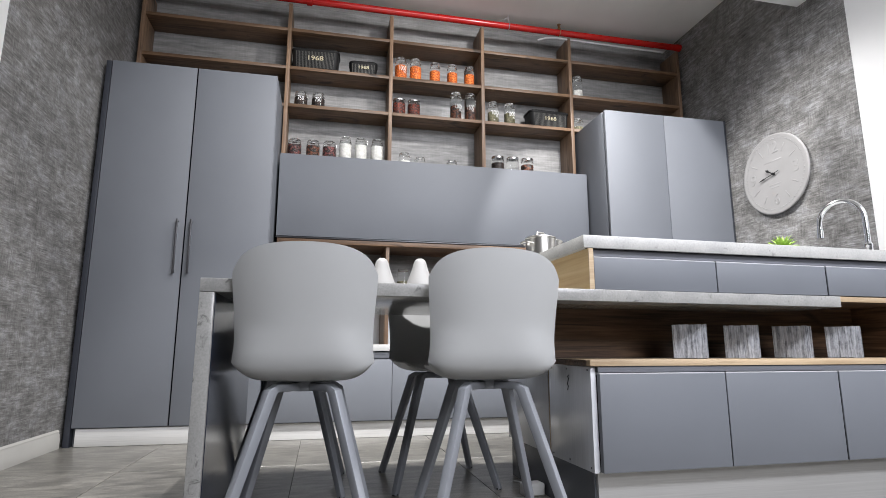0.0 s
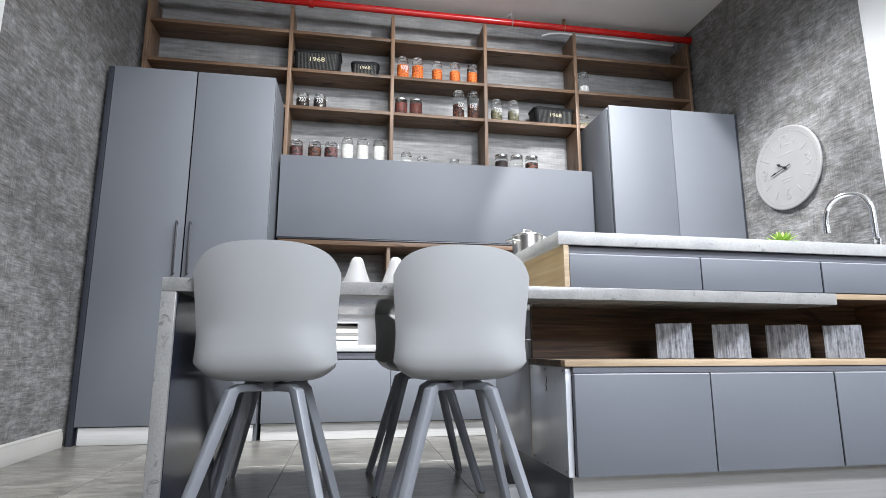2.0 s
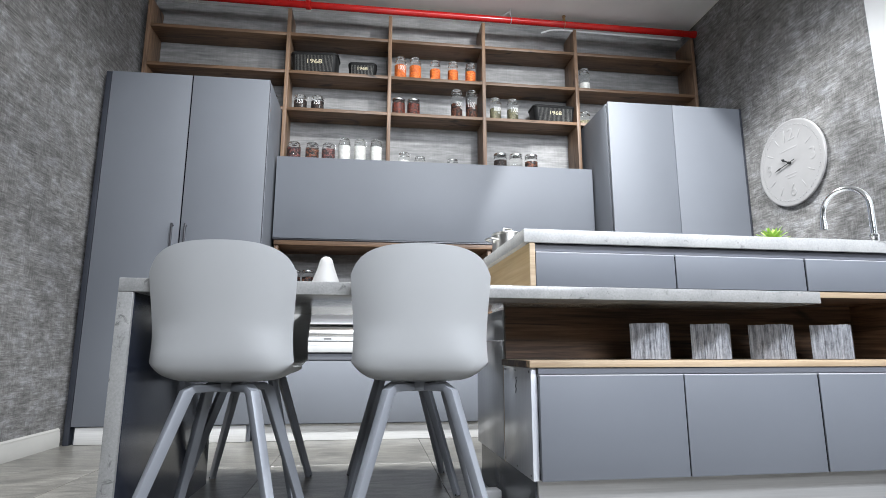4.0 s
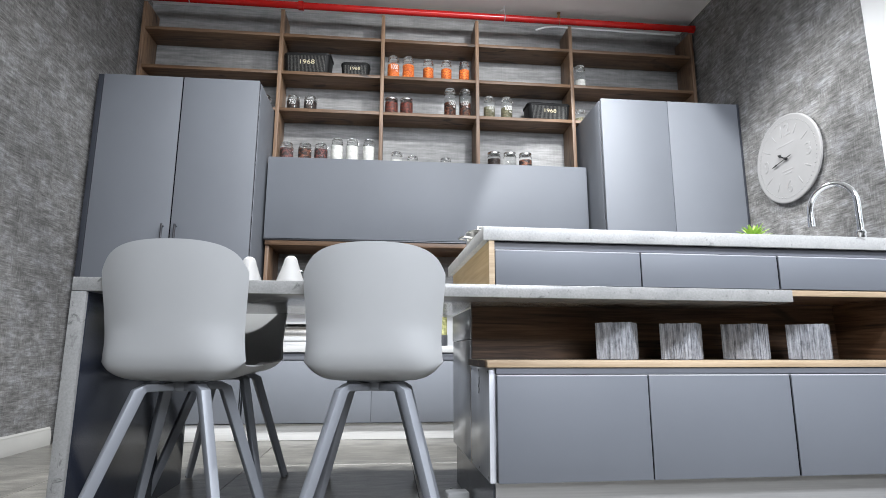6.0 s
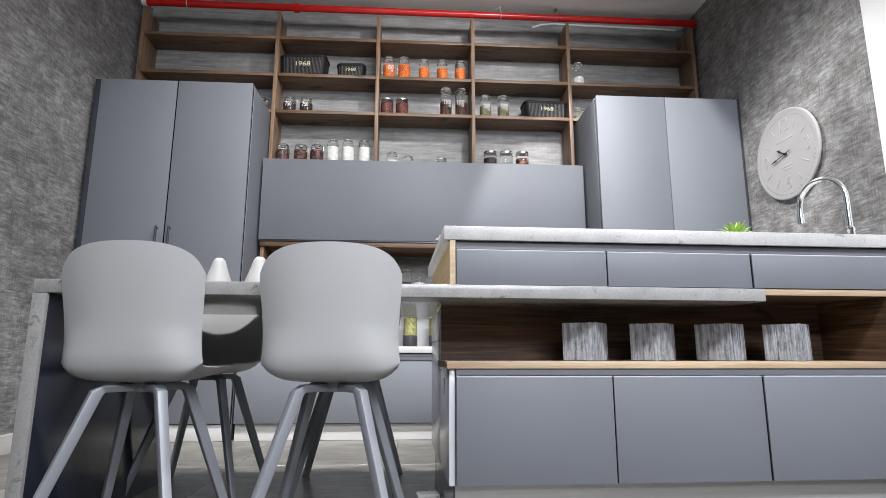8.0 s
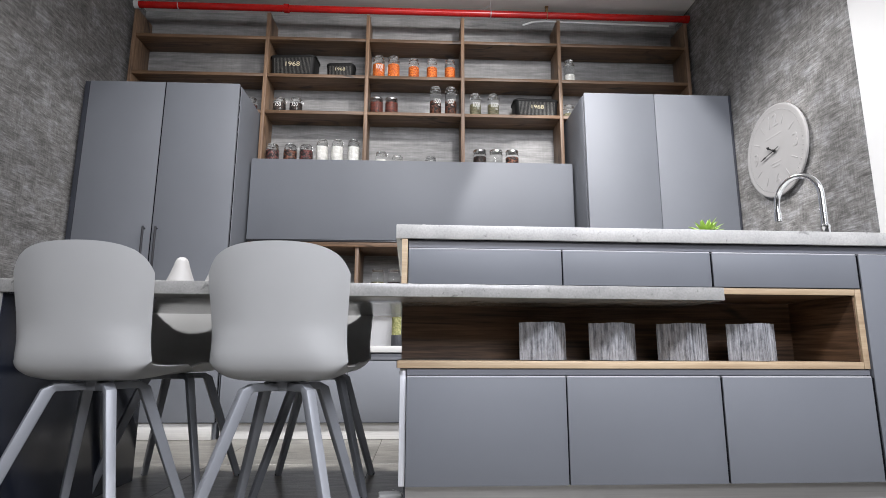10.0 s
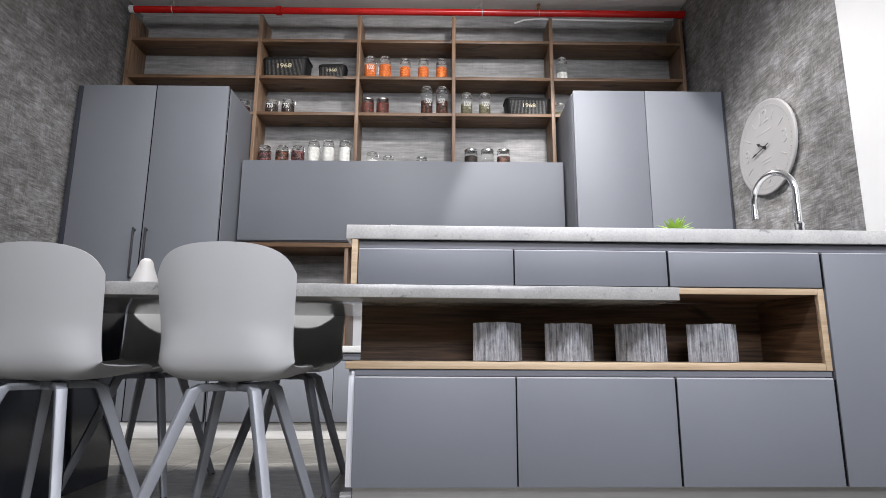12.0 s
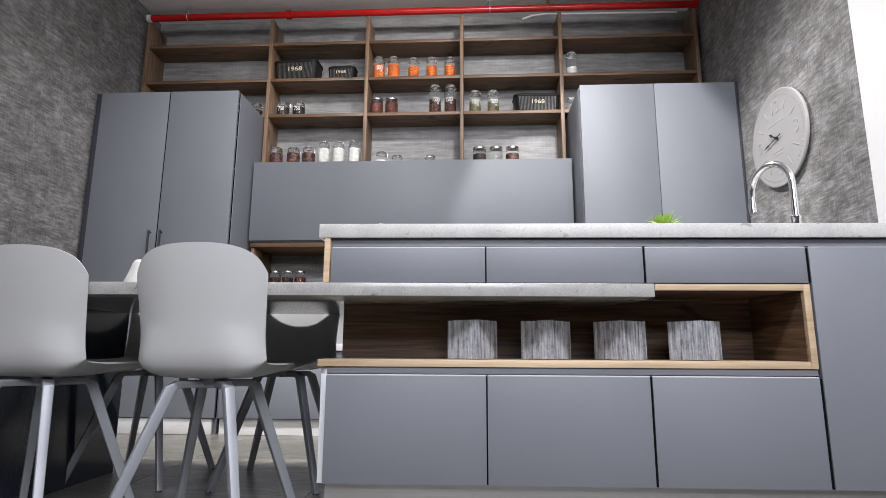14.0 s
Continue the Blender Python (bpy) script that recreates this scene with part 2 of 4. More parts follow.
GROUT = varied("dark_grout", (0.06, 0.057, 0.052), 0.9, 0, 0.15, 20)
STEEL = brushed_material("brushed_steel_plinth", (0.8, 0.795, 0.78), 0.36, 0, 0.4)
ISLAND_STEEL = brushed_material("island_brushed_steel", (0.56, 0.555, 0.545), 0.34, 0, 0.6)
POT_STEEL = brushed_material("polished_pot_steel", (0.72, 0.7, 0.66), 0.28, 2)
CHROME = varied("chrome", (0.86, 0.87, 0.89), 0.16, 1.0, 0.02, 5, 200, 0.0)
HANDLE_METAL = varied("dark_anodised_handle", (0.06, 0.06, 0.065), 0.35, 0.6, 0.05)
LEG_METAL = varied("grey_powder_coated_metal", (0.25, 0.262, 0.285), 0.42, 0.15, 0.05, 6)
SHELL = varied("pale_grey_moulded_plastic", (0.37, 0.374, 0.373), 0.42, 0, 0.03, 3, 320, 0.05)
RED = varied("red_pipe_enamel", (0.42, 0.006, 0.004), 0.22, 0, 0.12, 6)
BRASS = varied("aged_brass_fitting", (0.35, 0.22, 0.1), 0.35, 0.9, 0.2, 30)
GALV = varied("galvanised_hanger", (0.6, 0.6, 0.6), 0.35, 0.8, 0.1, 30)
WHITE_PLASTIC = varied("white_plastic", (0.6, 0.6, 0.59), 0.45, 0, 0.03)
COUNTER = varied("off_white_counter_laminate", (0.42, 0.42, 0.41), 0.4, 0, 0.04)
CERAMIC = varied("matt_white_ceramic", (0.26, 0.256, 0.249), 0.6, 0, 0.03)
BLOCK = block_material()
GLASS = glass_material("jar_glass")
LID_STEEL = varied("jar_lid_steel", (0.7, 0.7, 0.7), 0.25, 1.0, 0.05, 20)
TIN_BLACK = varied("black_enamelled_tin", (0.01, 0.01, 0.01), 0.55, 0.0, 0.2, 12, Specular_IOR_Level=0.2)
CLOCK_FACE = varied("cast_grey_clock_face", (0.275, 0.27, 0.266), 0.5, 0, 0.04, 8)
CLOCK_RELIEF = varied("raised_pale_relief", (0.285, 0.28, 0.276), 0.5, 0, 0.04, 8)
BLACK_METAL = varied("black_metal", (0.012, 0.012, 0.012), 0.4, 0.3, 0.1)
INK_WHITE = varied("white_print", (0.8, 0.8, 0.78), 0.6, 0, 0.03)
INK_CREAM = varied("cream_print", (0.62, 0.56, 0.38), 0.6, 0, 0.05)
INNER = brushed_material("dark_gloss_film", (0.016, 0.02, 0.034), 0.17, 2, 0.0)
LEAF = varied("succulent_green_leaf", (0.3, 0.46, 0.08), 0.4, 0, 0.3, 25)

# ---- mesh helpers ----


def box(bm, x0, x1, y0, y1, z0, z1, bevel=0.0, segments=2):
    made = bmesh.ops.create_cube(bm, size=1.0, matrix=Matrix.LocRotScale(((x0 + x1) / 2, (y0 + y1) / 2, (z0 + z1) / 2), None, (x1 - x0, y1 - y0, z1 - z0)))
    if bevel:
        edges = list({e for v in made["verts"] for e in v.link_edges})
        bmesh.ops.bevel(bm, geom=edges, offset=bevel, segments=segments, affect="EDGES", profile=0.5)
    return bm


def boxed(*dims, bevel=0.0, segments=2):
    return box(bmesh.new(), *dims, bevel=bevel, segments=segments)


def lathe(bm, profile, centre=(0, 0, 0), n=24):
    """Turns (radius, height) pairs round an upright axis."""
    rings = []
    for r, z in profile:
        if r < 1e-5:
            rings.append([bm.verts.new((centre[0], centre[1], centre[2] + z))])
        else:
            rings.append([bm.verts.new((centre[0] + r * math.cos(2 * math.pi * k / n), centre[1] + r * math.sin(2 * math.pi * k / n), centre[2] + z)) for k in range(n)])
    for a, b in zip(rings, rings[1:]):
        for k in range(n):
            p, q = (k, (k + 1) % n)
            if len(a) == 1 and len(b) == 1:
                continue
            if len(a) == 1:
                bm.faces.new((a[0], b[q], b[p]))
            elif len(b) == 1:
                bm.faces.new((a[p], a[q], b[0]))
            else:
                bm.faces.new((a[p], a[q], b[q], b[p]))
    return bm


def tube(bm, points, radius, n=12, closed=False):
    """A round bar along points; radius is one number or one for each point."""
    pts = [Vector(p) for p in points]
    radii = radius if isinstance(radius, (list, tuple)) else [radius] * len(pts)
    rings, up = [], None
    for i, p in enumerate(pts):
        a, b = pts[max(0, i - 1)], pts[min(len(pts) - 1, i + 1)]
        if closed:
            a, b = pts[i - 1], pts[(i + 1) % len(pts)]
        d = (b - a).normalized()
        if up is None:
            up = Vector((0, 0, 1)) if abs(d.z) < 0.9 else Vector((1, 0, 0))
        side = d.cross(up).normalized()
        up = side.cross(d).normalized()
        rings.append([bm.verts.new(p + radii[i] * (math.cos(2 * math.pi * k / n) * side + math.sin(2 * math.pi * k / n) * up)) for k in range(n)])
    pairs = list(zip(rings, rings[1:])) + ([(rings[-1], rings[0])] if closed else [])
    for a, b in pairs:
        for k in range(n):
            bm.faces.new((a[k], a[(k + 1) % n], b[(k + 1) % n], b[k]))
    if not closed:
        bm.faces.new(rings[0][::-1])
        bm.faces.new(rings[-1])
    return bm


def mesh_object(name, bm, material, smooth=True):
    bmesh.ops.recalc_face_normals(bm, faces=bm.faces[:])
    me = bpy.data.meshes.new(name)
    bm.to_mesh(me)
    bm.free()
    me.materials.append(material)
    if smooth:
        me.shade_smooth()
        me.set_sharp_from_angle(angle=radians(35))
    return new(name, me)


def part(name, bm, material, parent, label=""):
    ob = mesh_object(name, bm, material)
    ob.parent = parent
    return tagged(ob, label)


def thing(name, place, label, category, group="", turn=0.0):
    ob = new(name)
    ob.empty_display_size = 0.05
    ob.matrix_basis = pose(*place, 0, 0, turn)
    return tagged(ob, label, category, group)


def structure(name, bm, material, label="", category=""):
    return tagged(mesh_object(name, bm, material), label, category, kind="structure")


def lettering(name, text, size, m, material, parent, depth=0.0008, label=""):
    """Words as a thin raised mesh, in the plane given by m, centred."""
    cu = bpy.data.curves.new(name, "FONT")
    cu.body, cu.size, cu.align_x, cu.align_y, cu.extrude = text, size, "CENTER", "CENTER", depth
    tmp = bpy.data.objects.new(name, cu)
    scene.collection.objects.link(tmp)
    me = bpy.data.meshes.new_from_object(tmp.evaluated_get(bpy.context.evaluated_depsgraph_get()))
    bpy.data.objects.remove(tmp)
    bpy.data.curves.remove(cu)
    me.transform(m)
    me.materials.clear()
    me.materials.append(material)
    ob = new(name, me)
    ob.parent = parent
    return tagged(ob, label)


# ---- the room ----
LEFT, RIGHT, BACK, TOP = -1.37, 3.16, 4.42, 3.35
structure("wall_back", boxed(LEFT - 0.15, RIGHT + 0.15, BACK, BACK + 0.15, 0, TOP), BACKING, "pale grey streaked wallpaper on the back wall", "wall")
structure("wall_left", boxed(LEFT - 0.15, LEFT, 2.705, BACK, 0, TOP), WALLPAPER, "grey woven-look wallpapered side wall", "wall")
structure("wall_right", boxed(RIGHT, RIGHT + 0.15, 2.62, BACK, 0, TOP), WALLPAPER, "grey woven-look wallpapered wall behind the clock", "wall")
structure("wall_left_white", boxed(LEFT - 0.15, LEFT - 0.003, 1.6, 2.705, 0, TOP), WHITE_PAINT, "plain white painted wall beside the wallpaper", "wall")
structure("wall_right_white", boxed(RIGHT + 0.003, RIGHT + 0.15, 1.3, 2.62, 0, TOP), WHITE_PAINT, "plain white painted wall beside the wallpaper", "wall")
structure("bulkhead", boxed(2.55, 3.11, 2.3, 2.9, 2.82, TOP, bevel=0.003), WHITE_PAINT, "white boxed-in duct under the ceiling", "bulkhead")
# the showroom goes on behind the camera
structure("wall_behind", boxed(-6, 8, -7.15, -7, 0, TOP), SHOWROOM, "plain grey wall of the showroom", "wall")
structure("wall_far_left", boxed(-6.15, -6, -7.15, 4.57, 0, TOP), SHOWROOM, "plain grey wall of the showroom", "wall")
structure("wall_far_right", boxed(8, 8.15, -7.15, 4.57, 0, TOP), SHOWROOM, "plain grey wall of the showroom", "wall")
structure("wall_back_left", boxed(-6, LEFT - 0.151, BACK, BACK + 0.15, 0, TOP), SHOWROOM, "plain grey wall of the showroom", "wall")
structure("wall_back_right", boxed(RIGHT + 0.151, 8, BACK, BACK + 0.15, 0, TOP), SHOWROOM, "plain grey wall of the showroom", "wall")
structure("ceiling", boxed(-6.15, 8.15, -7.15, BACK + 0.15, TOP, TOP + 0.12), CEILING_PAINT, "smooth off-white painted ceiling", "ceiling")
floor = structure("floor", boxed(-6.15, 8.15, -7.15, BACK + 0.15, -0.12, -0.003), GROUT, "floor of large beige-grey stone tiles", "floor")


def baseboard(name, x0, x1, y0, y1):
    """Moulded white skirting that faces +x."""
    bm = bmesh.new()
    prof = [(0.0, 0.0), (0.018, 0.0), (0.018, 0.058), (0.015, 0.064), (0.015, 0.076), (0.011, 0.082), (0.011, 0.093), (0.004, 0.102), (0.0, 0.102)]
    ends = [[bm.verts.new((x0 + dx, y, z)) for dx, z in prof] for y in (y0, y1)]
    for k in range(len(prof)):
        j = (k + 1) % len(prof)
        bm.faces.new((ends[0][k], ends[0][j], ends[1][j], ends[1][k]))
    bm.faces.new(ends[0])
    bm.faces.new(ends[1][::-1])
    return structure(name, bm, SKIRTING, "off-white moulded skirting board along the wallpapered wall", "baseboard")


baseboard("baseboard", LEFT, LEFT, 1.6, 3.705)

# ---- tall cabinets and the wall run ----
FRONT = 3.712


def cabinet_door(x0, x1, z0, z1, y, parent, gap0=0.0015, gap1=0.0015, thick=0.02, bevel=0.0015):
    return part("door", boxed(x0 + gap0, x1 - gap1, y, y + thick, z0, z1, bevel=bevel), CABINET, parent)


def bar_handle(x, z0, z1, y, parent):
    bm = boxed(x - 0.006, x + 0.006, y - 0.034, y - 0.022, z0, z1, bevel=0.003)
    for z in (z0 + 0.012, z1 - 0.012):
        tube(bm, [(x, y - 0.024, z), (x, y, z)], 0.005, 8)
    return part("handle", bm, HANDLE_METAL, parent, "dark slim bar handle")


def tall_cabinet(name, x0, x1, split, z1, handles, label, gap=0.0015):
    cab = thing(name, (x0, FRONT, 0), label, "cabinet")
    w, s = x1 - x0, split - x0
    part("body", boxed(0.0, w, 0.043, BACK - FRONT - 0.006, 0.0, z1 - 0.002, bevel=0.0015), CABINET, cab)
    # dark sheet added as the shade between doors and body
    part("gap_shade_sheet", boxed(0.02, w - 0.004, 0.0205, 0.0428, 0.104, z1 - 0.008), DARK, cab, "black sheet for the shade behind the doors")
    for z in (z1 - 0.09, z1 - 0.145, z1 - 0.235, z1 - 0.34, 1.78, 1.42, 1.12):
        part("hinge_plate", boxed(w - 0.0038, w - 0.0015, 0.023, 0.03, z - 0.006, z + 0.006, bevel=0.0008), CABINET, cab, "small grey hinge plate")
    part("plinth", boxed(0.02, w - 0.02, 0.014, 0.0336, 0.002, 0.1, bevel=0.001), STEEL, cab, "brushed steel plinth")
    a = cabinet_door(0.0, s, 0.106, z1, 0.0, cab, 0.0015, gap)
    b = cabinet_door(s, w, 0.106, z1, 0.0, cab, gap, 0.0015)
    # the open gap's shade, drawn as a recessed black strip
    part("gap_shade_strip", boxed(s - gap + 0.0002, s + gap - 0.0002, 0.004, 0.0203, 0.108, z1 - 0.002), DARK, cab, "black strip for the shade between the doors")
    if handles:
        bar_handle(s - 0.042, 0.998, 1.337, 0.0, a)
        bar_handle(s + 0.038, 0.998, 1.337, 0.0, b)
    return cab


tall_cabinet("tall_cabinet", -1.308, -0.3, -0.8, 2.355, True, "tall grey satin cabinet with two doors and bar handles", 0.0042)
tall_cabinet("tall_cabinet", 2.098, 3.14, 2.6, 2.345, False, "tall grey satin cabinet with two plain doors")
for x0, x1, z1 in ((-1.343, -1.311, 2.352), (3.1425, 3.157, 2.35)):
    structure("trim", boxed(x0, x1, FRONT + 0.004, FRONT + 0.1, 0, z1, bevel=0.001), FILLER, "dark filler strip between cabinet and wall", "filler strip")

hood = thing("wall_cabinet", (-0.283, 4.02, 1.328), "wide grey satin lift-up wall cabinet above the counter", "cabinet")
part("body", boxed(0.012, 2.355, 0.0225, BACK - 4.02 - 0.004, 0.0, 0.592, bevel=0.001), CABINET, hood)
part("door", boxed(0.0, 2.367, 0.0, 0.021, -0.002, 0.598, bevel=0.0015), CABINET, hood)
part("grip_rail", boxed(0.0, 2.367, 0.004, 0.03, -0.014, -0.004, bevel=0.001), HANDLE_METAL, hood, "thin dark grip rail")

base = thing("base_cabinet", (-0.28, FRONT, 0), "low grey base cabinets with a steel plinth under the counter", "cabinet")
part("body", boxed(0.0, 2.37, 0.024, 0.7, 0.1, 0.532), CABINET, base)
part("plinth", boxed(0.004, 2.366, 0.03, 0.04, 0.002, 0.098), STEEL, base, "brushed steel plinth")
for x0, x1 in ((0.0, 0.785), (0.785, 1.575), (1.575, 2.37)):
    d = part("door", boxed(x0 + 0.0015, x1 - 0.0015, 0, 0.02, 0.106, 0.482, bevel=0.0015), CABINET, base)
part("grip_rail", boxed(0.0, 2.37, 0.004, 0.0236, 0.488, 0.526, bevel=0.001), GRIP, base, "grey grip rail over the doors")
counter = tagged(mesh_object("counter", boxed(-0.28, 2.09, FRONT - 0.012, BACK - 0.004, 0.5345, 0.576, bevel=0.002), COUNTER), "white low counter along the back wall", "counter")

# ---- open shelving ----
shelving = thing("open_shelving", (0, 4.18, 0), "tall open wall shelving in brown oak boards, half filled", "shelving")
UPX = [-1.318, -0.277, 0.516, 1.277, 2.06, 3.116]
SHZ = [3.005, 2.688, 2.382]
D = BACK - 4.18 - 0.004
for k, x in enumerate(UPX):
    part("upright", boxed(x - 0.014, x + 0.014, 0, D, 1.929 if 0 < k < 5 else 2.36, 3.212, bevel=0.0015), UPRIGHT_WOOD, shelving)
for a, b in zip(UPX, UPX[1:]):
    for z in SHZ:
        part("shelf", boxed(a + 0.0145, b - 0.0145, 0.003, D, z - 0.026, z, bevel=0.0015), SHELF_WOOD, shelving)
lower = thing("niche_shelf", (0, 4.05, 0), "brown oak niche shelf under the wall cabinet", "shelf")
for x in (-0.262, 0.5, 1.27, 2.07):
    part("upright", boxed(x - 0.013, x + 0.013, 0, 0.365, 0.578, 1.279, bevel=0.0015), UPRIGHT_WOOD, lower)
part("top_board", boxed(-0.275, 2.083, -0.02, 0.365, 1.28, 1.312, bevel=0.0015), SHELF_WOOD, lower)
for a, b in ((-0.262, 0.5), (0.5, 1.27), (1.27, 2.07)):
    part("shelf", boxed(a + 0.0135, b - 0.0135, 0.002, 0.365, 0.955, 0.98, bevel=0.0015), SHELF_WOOD, lower)
structure("splashback", boxed(-0.28, 2.085, BACK - 0.0035, BACK - 0.0005, 0.577, 0.954), WHITE_PAINT, "white splashback panel above the low counter", "splashback")

# ---- red sprinkler pipe ----
pipe = thing("sprinkler_pipe", (0, 4.165, 3.241), "glossy red enamelled sprinkler pipe along the ceiling", "pipe")
part("tube", tube(bmesh.new(), [(-1.3, 0, 0), (3.13, 0, 0)], 0.027, 20), RED, pipe)
part("coupling", tube(bmesh.new(), [(-0.158, 0, 0), (-0.155, 0, 0), (-0.117, 0, 0), (-0.114, 0, 0)], [0.03, 0.036, 0.036, 0.03], 20), RED, pipe)
for x in (-1.31, 3.122):
    part("end_socket", tube(bmesh.new(), [(x - 0.018, 0, 0), (x + 0.018, 0, 0)], 0.031, 18), WHITE_PLASTIC if x < 0 else RED, pipe)

# ---- island ----
TURN_ISLAND = 1.2
IX, IY = 0.905, 1.757


def island_thing(name, x, y, z, label, category, group=""):
    """A thing placed in the island's own axes."""
    m = pose(IX, IY, 0, 0, 0, TURN_ISLAND)
    p = m @ Vector((x, y, z))
    return thing(name, p, label, category, group, TURN_ISLAND)


GRIPZ = 0.469
unit = island_thing("island_cabinet", 0, 0, 0, "grey kitchen island base with flat doors and open back panels", "cabinet")
part("body", boxed(0.02, 1.43, 0.026, 0.335, 0.165, 0.487), CARCASS, unit)
part("grip_rail", boxed(0.02, 1.439, 0.008, 0.025, GRIPZ + 0.003, 0.489), GRIP, unit)
part("plinth", boxed(0.02, 2.22, 0.04, 0.055, 0.0, 0.16), ISLAND_STEEL, unit, "brushed steel plinth")
part("plinth_side", boxed(0.015, 0.03, 0.056, 0.8, 0.0, 0.16), GLOSS_GREY, unit, "glossy grey plinth return")
part("side_panel", boxed(0.0, 0.018, 0.022, 0.345, 0.162, 0.489, bevel=0.001), CARCASS, unit, "pale grey side panel with screws")
part("edge_strip", boxed(0.001, 0.018, 0.347, 0.357, 0.16, 0.489), PALE_OAK, unit, "raw wooden edge strip")
part("back_panel", boxed(0.0, 0.02, 0.359, 0.8, 0.162, 0.58, bevel=0.001), CARCASS, unit, "pale grey rear side panel")
part("bracket_panel", boxed(-0.003, 0.02, 0.34, 0.8, 0.582, 0.69, bevel=0.001), CARCASS, unit, "pale grey bracket panel under the tabletop")
part("pencil_mark", tube(bmesh.new(), [(-0.0006, 0.19, 0.405), (-0.0006, 0.183, 0.42), (-0.0006, 0.191, 0.424), (-0.0006, 0.184, 0.436), (-0.0006, 0.18, 0.445), (-0.0006, 0.187, 0.452), (-0.0006, 0.178, 0.456)], 0.0014, 5), HANDLE_METAL, unit, "dark scribbled pencil mark")
for y in (0.04, 0.19, 0.32):
    for z in (0.175, 0.478):
        part("screw", lathe(bmesh.new(), [(0.0, 0.0), (0.0035, 0.0), (0.0035, 0.001)], (0, 0, 0), 8), HANDLE_METAL, unit).matrix_basis = pose(-0.001, y, z, 0, -90, 0)
SPLITS = [(0.017, 0.0035), (0.49, 0.0021), (0.962, 0.0034), (1.44, 0.0036)]
FRONTS = [(p + g, q - h) for (p, g), (q, h) in zip(SPLITS, SPLITS[1:])]
for a, b in FRONTS:
    d = part("door", boxed(a, b, 0.0, 0.02, 0.165, GRIPZ - 0.0035, bevel=0.0012), CABINET, unit)
    part("door_edge", boxed(a + 0.0007, b - 0.0007, 0.001, 0.02, GRIPZ - 0.0033, GRIPZ, bevel=0.0005), CABINET_EDGE, d, "pale top edge")

# black sheet and strips put in as the shade of the open gaps
part("gap_shade_backing", boxed(0.021, 1.436, 0.0208, 0.0255, 0.166, GRIPZ - 0.006), DARK, unit, "black sheet for the shade behind the doors")
GAPS = [(q[1], r[0]) for q, r in zip(FRONTS, FRONTS[1:])] + [(FRONTS[-1][1], 1.4455)]
for a, b in GAPS:
    part("gap_shade_strip", boxed(a + 0.0002, b - 0.0002, 0.004, 0.0206, 0.167, GRIPZ - 0.004), DARK, unit, "black strip for the shade between the doors")

niche = island_thing("island_niche", 0, 0, 0, "open niche lined with brown oak in the island, darkened for its shade", "shelf niche")
part("bottom_board", boxed(-0.008, 1.4205, 0.004, 0.33, 0.491, 0.512, bevel=0.001), PALE_OAK, niche, "pale oak board")
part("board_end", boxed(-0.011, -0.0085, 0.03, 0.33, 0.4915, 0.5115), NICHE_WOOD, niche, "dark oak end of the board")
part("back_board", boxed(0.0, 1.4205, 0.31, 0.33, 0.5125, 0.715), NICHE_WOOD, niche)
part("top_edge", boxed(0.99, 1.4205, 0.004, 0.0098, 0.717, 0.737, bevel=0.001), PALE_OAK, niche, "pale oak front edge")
# dark behind the pale edge: the underside's shade put into the colour
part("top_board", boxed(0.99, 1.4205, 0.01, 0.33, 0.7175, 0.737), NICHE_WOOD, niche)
part("side_board", boxed(1.421, 1.4405, 0.004, 0.33, 0.491, 0.737, bevel=0.001), PALE_OAK, niche, "pale oak board")
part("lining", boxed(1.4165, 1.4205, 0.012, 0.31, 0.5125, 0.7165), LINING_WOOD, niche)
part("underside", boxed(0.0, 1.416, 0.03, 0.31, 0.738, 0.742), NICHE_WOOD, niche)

top_unit = island_thing("drawer_unit", 0, 0, 0, "row of grey island drawers under the worktop", "drawers")
part("body", boxed(0.02, 1.44, 0.026, 0.8, 0.744, 0.874), CABINET, top_unit)
part("end_panel", boxed(0.0, 0.0175, 0.0, 0.8, 0.739, 0.875, bevel=0.001), HONEY_OAK, top_unit, "honey oak end panel")
part("end_edge", boxed(0.0, 0.017, -0.004, -0.0005, 0.739, 0.875), PALE_OAK, top_unit, "pale oak front edge")
part("grip_rail", boxed(0.02, 2.25, 0.01, 0.0255, 0.851, 0.874), GRIP, top_unit)
for a, b in FRONTS:
    d = part("drawer_front", boxed(a, b, 0.0, 0.02, 0.739, 0.8445, bevel=0.0012), CABINET, top_unit)
    part("drawer_edge", boxed(a + 0.0007, b - 0.0007, 0.001, 0.02, 0.8448, 0.848, bevel=0.0005), CABINET_EDGE, d, "pale top edge")

part("gap_shade_backing", boxed(0.021, 1.436, 0.0208, 0.0255, 0.7445, 0.842), DARK, top_unit, "black sheet for the shade behind the drawers")
for a, b in GAPS:
    part("gap_shade_strip", boxed(a + 0.0002, b - 0.0002, 0.004, 0.0206, 0.741, 0.8435), DARK, top_unit, "black strip for the shade between the drawers")

end_unit = island_thing("end_cabinet", 1.4425, 0, 0, "full-height grey island end cabinet with plain doors", "cabinet")
part("body", boxed(0.0, 0.74, 0.026, 0.8, 0.165, 0.8505), CABINET, end_unit)
for a, b in ((0.0015, 0.37), (0.37, 0.74)):
    d = part("door", boxed(a + 0.0018, b - 0.0018, 0.0, 0.02, 0.165, 0.8455, bevel=0.0012), CABINET, end_unit)
    part("door_edge", boxed(a + 0.0025, b - 0.0025, 0.001, 0.02, 0.8458, 0.848, bevel=0.0005), CABINET_EDGE, d, "pale top edge")

